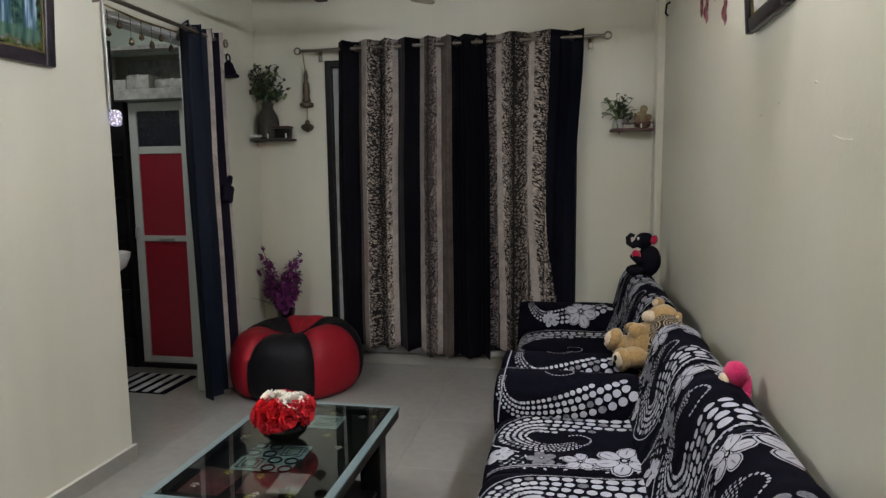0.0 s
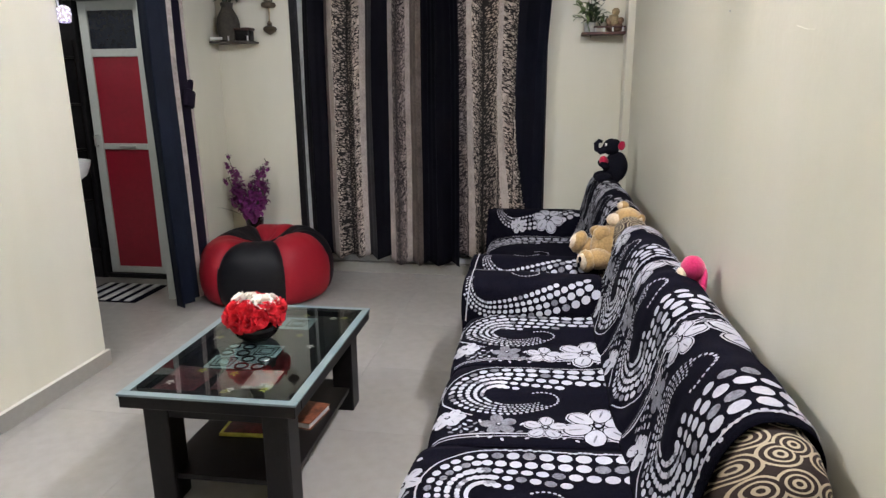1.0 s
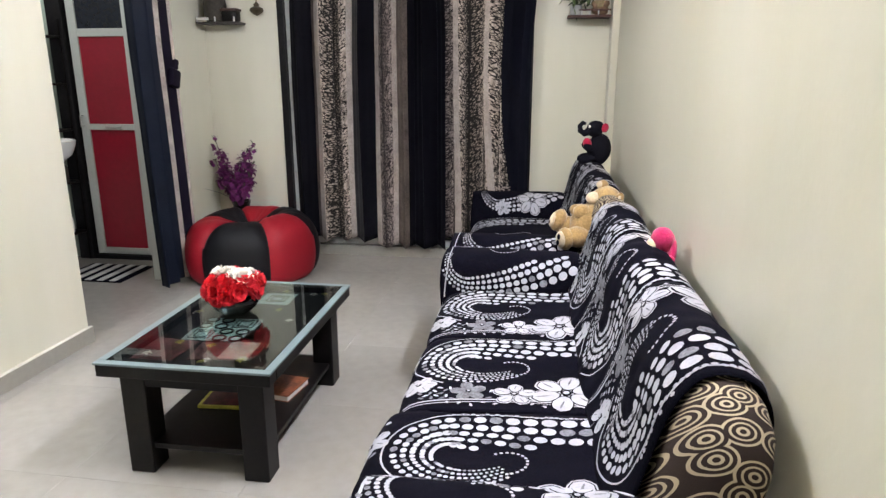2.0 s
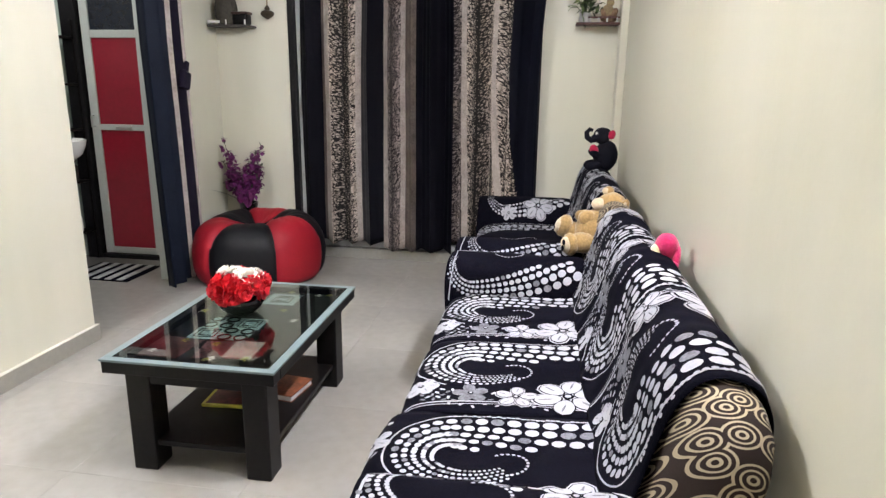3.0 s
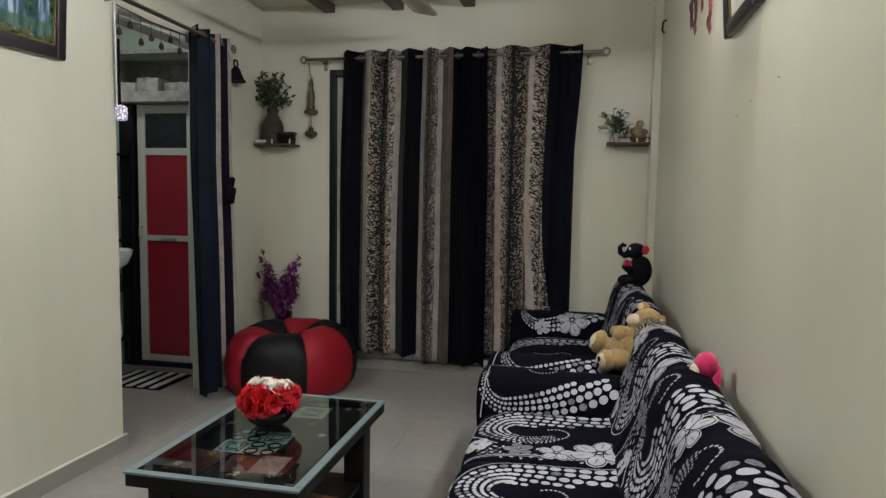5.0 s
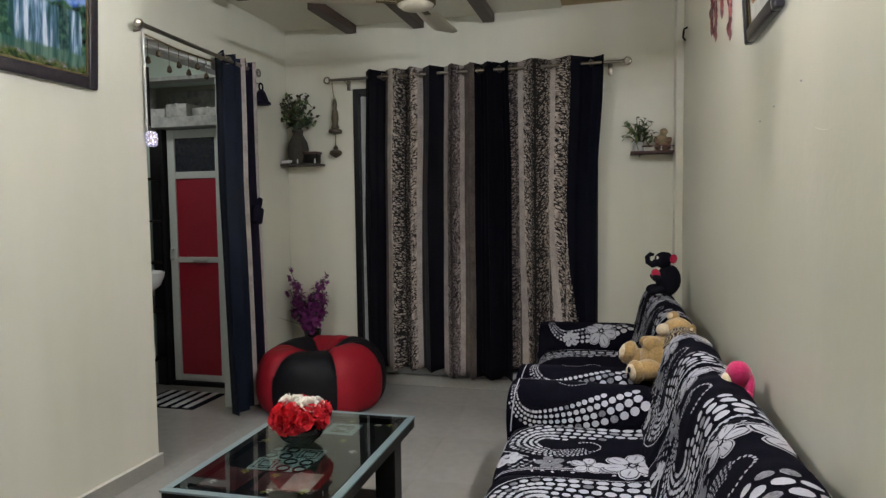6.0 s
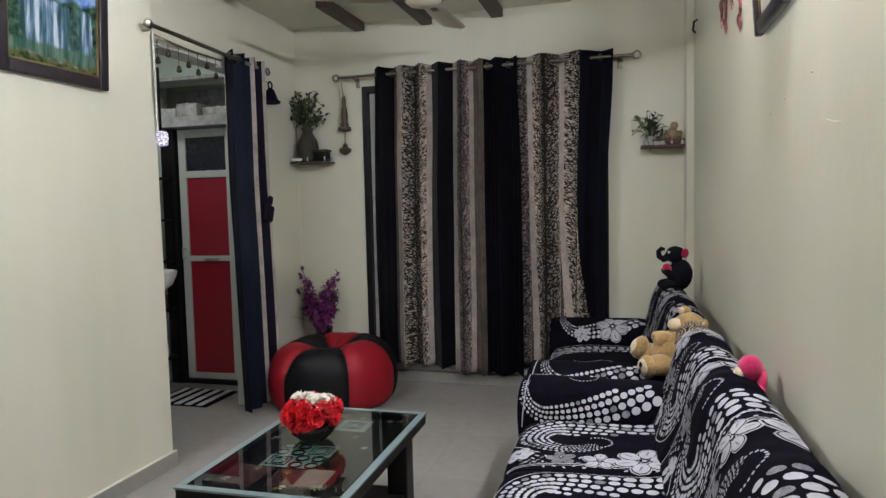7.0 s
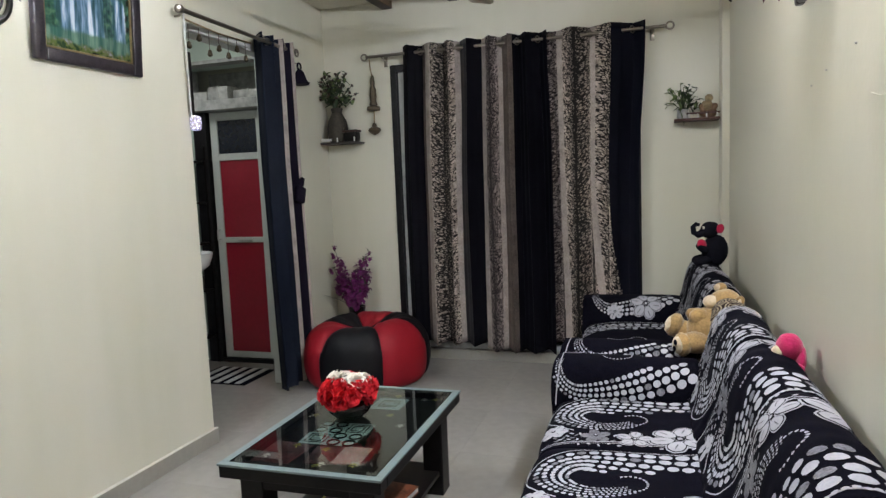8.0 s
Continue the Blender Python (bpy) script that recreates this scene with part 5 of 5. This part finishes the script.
# ---- purple flowers behind the bean bag ----
fv = thing("flower_vase", "tall dark vase of purple artificial flowers on the floor", "flower vase", (-1.18, 4.345, 0))
part("vase", lathe([(0.06, 0), (0.065, 0.02), (0.058, 0.15), (0.05, 0.28), (0.055, 0.36), (0.062, 0.40), (0.055, 0.40), (0.045, 0.34)], 20), M_BLACKBOWL, fv)
fv.scale = (1.1, 1.0, 1.0)
rn = random.Random(5)
bs = bmesh.new()
bp_ = bmesh.new()
spikes = [(-0.145, 0.0, 0.80), (-0.12, -0.03, 0.70), (0.11, -0.01, 0.77), (0.09, -0.05, 0.73), (-0.05, -0.06, 0.62), (0.03, -0.06, 0.62), (0.13, -0.06, 0.64), (0.05, -0.07, 0.68), (0.10, -0.08, 0.56), (0.0, -0.08, 0.55), (-0.15, -0.02, 0.66)]
for dx, dy, z in spikes:
    a, c, e = Vector((0, 0, 0.34)), Vector((dx * 0.55, dy * 0.8, 0.34 + (z - 0.34) * 0.55)), Vector((dx, dy, z + 0.03))
    tube([a, c, e], 0.004, 6, bs, taper=[0.004, 0.0035, 0.0015])
    for j in range(11):
        t = 0.38 + 0.62 * j / 10
        q = a.lerp(c, t * 2) if t < 0.5 else c.lerp(e, t * 2 - 1)
        s = 1.0 - 0.55 * max(0, t - 0.55) / 0.45
        # an open blossom of five broad petals facing outwards
        face = rand_dir(rn, 0.1)
        face.y = -abs(face.y)
        side_ = face.orthogonal().normalized()
        over = face.cross(side_)
        q = q + face * 0.022
        for r_i in range(5):
            w_ = 2 * math.pi * r_i / 5 + rn.random() * 0.5
            d = (side_ * math.cos(w_) + over * math.sin(w_) + face * 0.35).normalized()
            leaf(bp_, q, d, (0.040 + 0.014 * rn.random()) * s, 0.046 * s, 0.35, 1 if rn.random() < 0.25 else 0)
    for j in range(3):
        leaf(bs, e - Vector((0, 0, 0.012 * j)), rand_dir(rn, 1.5), 0.035, 0.012, 0.1)
for dx, z in ((-0.2, 0.46), (0.1, 0.5), (-0.08, 0.5)):
    leaf(bs, (0, 0, 0.36), (dx, -0.1, z - 0.2), 0.26, 0.03, 0.35)
part("stems", bs, M_STEM, fv)
part("blossoms", bp_, [M_PURPLEPETAL, M_VIOLETPETAL], fv, "purple blossoms")

# ---- bowl of red and white flowers on the table ----
fb = thing("flower_bowl", "dark bowl of red and white artificial flowers on a coffee table", "flower bowl", (-0.165, 2.15, 0.4095))
part("bowl", lathe([(0.045, 0), (0.05, 0.004), (0.075, 0.025), (0.088, 0.05), (0.085, 0.062), (0.07, 0.045), (0.03, 0.02)], 24), M_BLACKBOWL, fb)
rn = random.Random(17)


def carnation(c, d, r):
    bm = bmesh.new()
    d = Vector(d).normalized()
    a = d.orthogonal().normalized()
    e = d.cross(a)
    for ring, (tilt, size, cnt) in enumerate(((0.15, 0.55, 5), (0.55, 0.8, 7), (1.0, 1.0, 9), (1.4, 1.0, 9))):
        for k in range(cnt):
            t = 2 * math.pi * (k + 0.5 * ring + 0.3 * rn.random()) / cnt
            out = (d * math.cos(tilt) + (a * math.cos(t) + e * math.sin(t)) * math.sin(tilt)).normalized()
            s = out.cross(d).normalized() if tilt > 0.2 else a
            w = r * 0.52 * size
            rows = []
            for f, ww in ((0.1, 0.3), (0.6, 0.8), (0.9, 1.0), (1.0, 0.85)):
                rows.append([bm.verts.new(Vector(c) + out * r * f * (0.85 + 0.15 * size) + s * w * ww * q + d * r * 0.08 * (1 if (i % 2) else -1) * f * rn.random()) for i, q in enumerate((-1, -0.4, 0.2, 0.9))])
            for p, q in zip(rows, rows[1:]):
                for i in range(3):
                    bm.faces.new((p[i], p[i + 1], q[i + 1], q[i]))
    return bm


N = 44
for k in range(N):
    z = 1 - (k + 0.5) / N * 1.25
    t = k * 2.39996 + 0.3 * rn.random()
    rr = math.sqrt(max(0, 1 - z * z))
    d = Vector((rr * math.cos(t), rr * math.sin(t), z))
    # the bunch hangs over the rim on one side only
    if z < -0.08 and not (d.x < 0.15 and d.y < 0.3):
        continue
    swell = 1 + 0.16 * noise.noise(d * 1.7 + Vector((3, 1, 5)))
    c = Vector((d.x * 0.080, d.y * 0.080, 0.096 + d.z * 0.042)) * swell
    white = z > 0.25 and (d - Vector((0.22, 0.0, 1.0)).normalized()).length < 0.66 + 0.20 * noise.noise(d * 3)
    part("blossom", carnation(c, d, (0.036 if white else 0.033) + 0.010 * rn.random()), M_WHITEPETAL if white else M_REDPETAL, fb, "white blossom" if white else "red blossom", smooth=False)
part("foam", blob((0, 0, 0.095), (0.072, 0.072, 0.045), rough=0.02), M_STEM, fb)


# ---- prints under the table glass, magazine below ----
def flat(name, x0, x1, y0, y1, z, mat, label, category, turn=0.0, group=""):
    cx, cy = (x0 + x1) / 2, (y0 + y1) / 2
    ob = tagged(part(name, box(x0 - cx, x1 - cx, y0 - cy, y1 - cy, 0, 0.0015, 0.0004), mat), label, category, group)
    ob.location, ob.rotation_euler = (cx, cy, z), (0, 0, radians(turn))
    return ob


ZI = TZ - 0.030
for x, y, s, t in ((-0.217, 1.985, 0.105, 3), (-0.110, 1.99, 0.104, 2), (-0.107, 2.097, 0.105, 3), (-0.213, 2.093, 0.104, 2), (-0.10, 2.385, 0.13, 2)):
    pd = thing("printed_sheet", "grey-green printed paper square under the table glass", "print", (x, y, ZI), "table prints")
    pd.rotation_euler = (0, 0, radians(t))
    part("sheet", box(-s / 2, s / 2, -s / 2, s / 2, 0.0003, 0.0015), M_FROST, pd, smooth=False)
    if s == 0.104:
        for px in (-0.03, 0.03):
            for py in (-0.03, 0.03):
                part("ring_motif", tube([(px + 0.022 * math.cos(q), py + 0.022 * math.sin(q), 0.002) for q in (2 * math.pi * i / 16 for i in range(17))], 0.004, 5, caps=False), M_BLACKWOOD, pd, "black ring motif")
    else:
        for r in (0.022, 0.036):
            part("square_motif", tube([(r, r, 0.0015), (-r, r, 0.0015), (-r, -r, 0.0015), (r, -r, 0.0015), (r, r, 0.0015)], 0.0022, 4), M_BLACKWOOD, pd, "black square motif")
flat("printed_sheet", -0.17, 0.02, 1.79, 1.93, ZI, M_REDPRINT, "dark red printed paper under the table glass", "print", 8, "table prints")
flat("printed_sheet", -0.07, 0.03, 1.80, 1.935, ZI + 0.002, M_LIGHTCLOTH, "pale grey printed paper under the table glass", "print", 4, "table prints")
flat("printed_sheet", -0.36, -0.20, 1.75, 1.93, ZI, M_REDPRINT, "dark red printed paper under the table glass", "print", -5, "table prints")
rn = random.Random(3)
for k, (x, y) in enumerate(((-0.355, 2.18), (-0.335, 2.19), (-0.10, 1.76), (-0.09, 1.775), (0.02, 1.79), (0.075, 2.46), (0.03, 2.45), (-0.095, 2.47), (-0.04, 2.25), (0.04, 2.15), (-0.25, 1.90), (-0.13, 1.89), (-0.31, 1.80))):
    b = bmesh.new()
    for j in range(5):
        t = 2 * math.pi * j / 5
        leaf(b, (0.003 * math.cos(t), 0.003 * math.sin(t), 0.003), (math.cos(t), math.sin(t), 0.15), 0.014, 0.012, 0.1)
    f = tagged(part("dried_flower", b, M_YELLOW if k % 3 else M_WHITEPETAL), "tiny dried flower under the table glass", "dried flower", "dried flowers")
    f.location = (x, y, ZI + 0.001)

mg = thing("magazine", "red and yellow magazine on the table's low shelf", "magazine", (-0.15, 2.04, 0.105))
mg.rotation_euler = (0, 0, radians(4))
part("pages", box(-0.105, 0.105, -0.07, 0.08, 0, 0.012, 0.001), M_YELLOW, mg)
part("cover", box(-0.092, 0.106, -0.062, 0.081, 0.012, 0.0135, 0.0005), M_REDPRINT, mg, "dark red cover")
M_RUST = surf("rust_brown_print", (0.16, 0.05, 0.022), 0.5, var=0.5, big=16, small=70)
bo = thing("book", "thin rust-brown book lying on the table's low shelf", "book", (0.015, 2.14, 0.105))
bo.rotation_euler = (0, 0, radians(-8))
part("pages", box(-0.055, 0.052, -0.078, 0.078, 0.002, 0.022, 0.001), M_PAPER, bo, "pale page block")
for z in (0.0, 0.022):
    part("board", box(-0.058, 0.056, -0.081, 0.081, z, z + 0.0025, 0.0006), M_RUST, bo)
part("spine", box(-0.060, -0.0575, -0.081, 0.081, 0.0, 0.0245, 0.0006), M_RUST, bo)


# ---- soft toys ----
def teddy():
    b = bmesh.new()
    blob((0, 0.01, 0.09), (0.078, 0.076, 0.094), (0, 28, 0), 0.07, 1, b)                # body
    blob((0.078, 0.02, 0.195), (0.064, 0.064, 0.060), (0, 0, 0), 0.06, 2, b)            # head
    blob((0.018, 0.012, 0.205), (0.032, 0.032, 0.028), (0, 0, 0), 0.04, 3, b, slot=1)   # muzzle
    blob((-0.008, 0.030, 0.214), (0.008, 0.009, 0.007), bm=b, sub=2, slot=2)
    blob((0.108, -0.046, 0.205), (0.020, 0.016, 0.034), (0, 20, 0), 0.05, 4, b)         # ears
    blob((0.100, -0.060, 0.203), (0.010, 0.006, 0.026), (0, 20, 0), 0.05, 4, b, 2, 1)
    blob((0.075, 0.070, 0.252), (0.026, 0.016, 0.024), (0, 0, 0), 0.05, 5, b)
    blob((0.060, 0.062, 0.256), (0.016, 0.008, 0.016), (0, 0, 0), 0.05, 5, b, 2, 1)
    blob((-0.032, -0.010, 0.142), (0.044, 0.032, 0.038), (0, 35, 0), 0.07, 6, b)        # arms
    blob((-0.020, 0.075, 0.130), (0.050, 0.030, 0.032), (0, 30, 10), 0.07, 7, b)
    blob((-0.060, -0.050, 0.045), (0.080, 0.050, 0.046), (0, 4, 14), 0.06, 8, b)        # legs and feet
    blob((-0.118, -0.064, 0.042), (0.032, 0.046, 0.050), (0, 0, 14), 0.06, 9, b)
    blob((-0.138, -0.072, 0.042), (0.018, 0.034, 0.038), (0, 0, 14), 0.03, 9, b, 2, 1)
    for y, z in ((-0.078, 0.030), (-0.090, 0.058)):
        blob((-0.153, y, z), (0.006, 0.013, 0.013), bm=b, sub=2, slot=2)
    blob((-0.075, 0.050, 0.070), (0.072, 0.044, 0.046), (0, 20, -6), 0.06, 10, b)
    blob((-0.118, 0.050, 0.100), (0.034, 0.042, 0.052), (0, 20, -6), 0.06, 11, b)
    blob((-0.142, 0.050, 0.104), (0.014, 0.030, 0.036), (0, 20, -6), 0.03, 11, b, 2, 1)
    blob((-0.155, 0.052, 0.090), (0.006, 0.012, 0.012), bm=b, sub=2, slot=2)
    ob = part("teddy_bear", b, [M_TEDDY, M_TEDDYPALE, M_BLACKPLUSH])
    tagged(ob, "tan plush teddy bear reclining on the armrests between two sofas", "soft toy")
    ob.matrix_world = pose(1.152, 2.78, 0.566, 0, 0, 14) @ Matrix.Diagonal((1.0, 1.0, 0.96, 1))


teddy()


def elephant():
    b = bmesh.new()
    blob((0.02, 0, 0.085), (0.072, 0.07, 0.095), (0, 8, 0), 0.04, 1, b)        # body
    blob((-0.01, 0, 0.205), (0.05, 0.05, 0.05), (0, 0, 0), 0.03, 2, b)         # head
    pts = [(-0.045, -0.01, 0.195), (-0.075, -0.012, 0.18), (-0.098, -0.012, 0.195), (-0.102, -0.012, 0.225), (-0.085, -0.012, 0.243), (-0.066, -0.012, 0.236)]
    tube(pts, 0.016, 10, b, taper=[0.026, 0.02, 0.017, 0.015, 0.013, 0.009])
    blob((0.045, -0.035, 0.215), (0.024, 0.010, 0.028), (0, 20, 25), 0.05, 3, b, slot=1)   # ears
    blob((0.02, 0.055, 0.21), (0.034, 0.012, 0.038), (0, 0, -25), 0.05, 4, b)
    blob((-0.055, -0.03, 0.125), (0.026, 0.03, 0.032), (0, -20, 0), 0.05, 5, b, slot=1)   # chest patch
    for y in (-0.05, 0.05):
        blob((-0.055, y, 0.03), (0.05, 0.03, 0.028), (0, -10, 0), 0.05, 6, b)
        blob((-0.05, y, 0.10), (0.032, 0.022, 0.022), (0, 30, 0), 0.05, 7, b)
    blob((-0.048, -0.034, 0.222), (0.009, 0.009, 0.009), bm=b, sub=2, slot=2)
    blob((-0.055, -0.04, 0.222), (0.005, 0.005, 0.005), bm=b, sub=1)
    ob = part("toy_elephant", b, [M_BLACKPLUSH, M_REDPLUSH, M_WHITEPETAL])
    tagged(ob, "black plush elephant with red ears on a sofa back", "soft toy")
    ob.matrix_world = pose(1.232, 3.76, 0.785, 0, 0, 4) @ Matrix.Diagonal((0.92, 0.92, 0.93, 1))


elephant()

b = blob((0, 0, 0.045), (0.042, 0.048, 0.048), (0, 0, 0), 0.05, 1)
blob((0.02, -0.055, -0.012), (0.018, 0.02, 0.02), (0, 0, 0), 0.05, 2, b, 2)
blob((0.028, 0.0, 0.0), (0.02, 0.06, 0.055), (0, 10, 0), 0.05, 3, b)
blob((-0.038, -0.01, 0.03), (0.02, 0.03, 0.024), (0, 0, 0), 0.1, 4, b, 2, 1)
pk = tagged(part("soft_toy", b, [M_PINKPLUSH, M_TEDDYPALE]), "small pink plush toy lying on a sofa back", "soft toy")
pk.location, pk.scale = (1.297, 1.85, 0.780), (0.80, 0.82, 0.82)

# ---- floor tiles ----
tile_mesh = mesh_of(box(-0.2997, 0.2997, -0.2997, 0.2997, -0.010, 0.0, 0.0005, 1), "tile", M_TILE, False)
for i in range(8):
    for j in range(11):
        x, y = -2.95 + 0.3 + 0.6 * i, YN + 0.25 + 0.6 * j
        if x > XR + 0.2 or y > YB + 0.1 or (x < -1.7 and (y < 2.1)):
            continue
        t = new("tile", tile_mesh)
        t.location, t.parent = (x, y, 0), floor
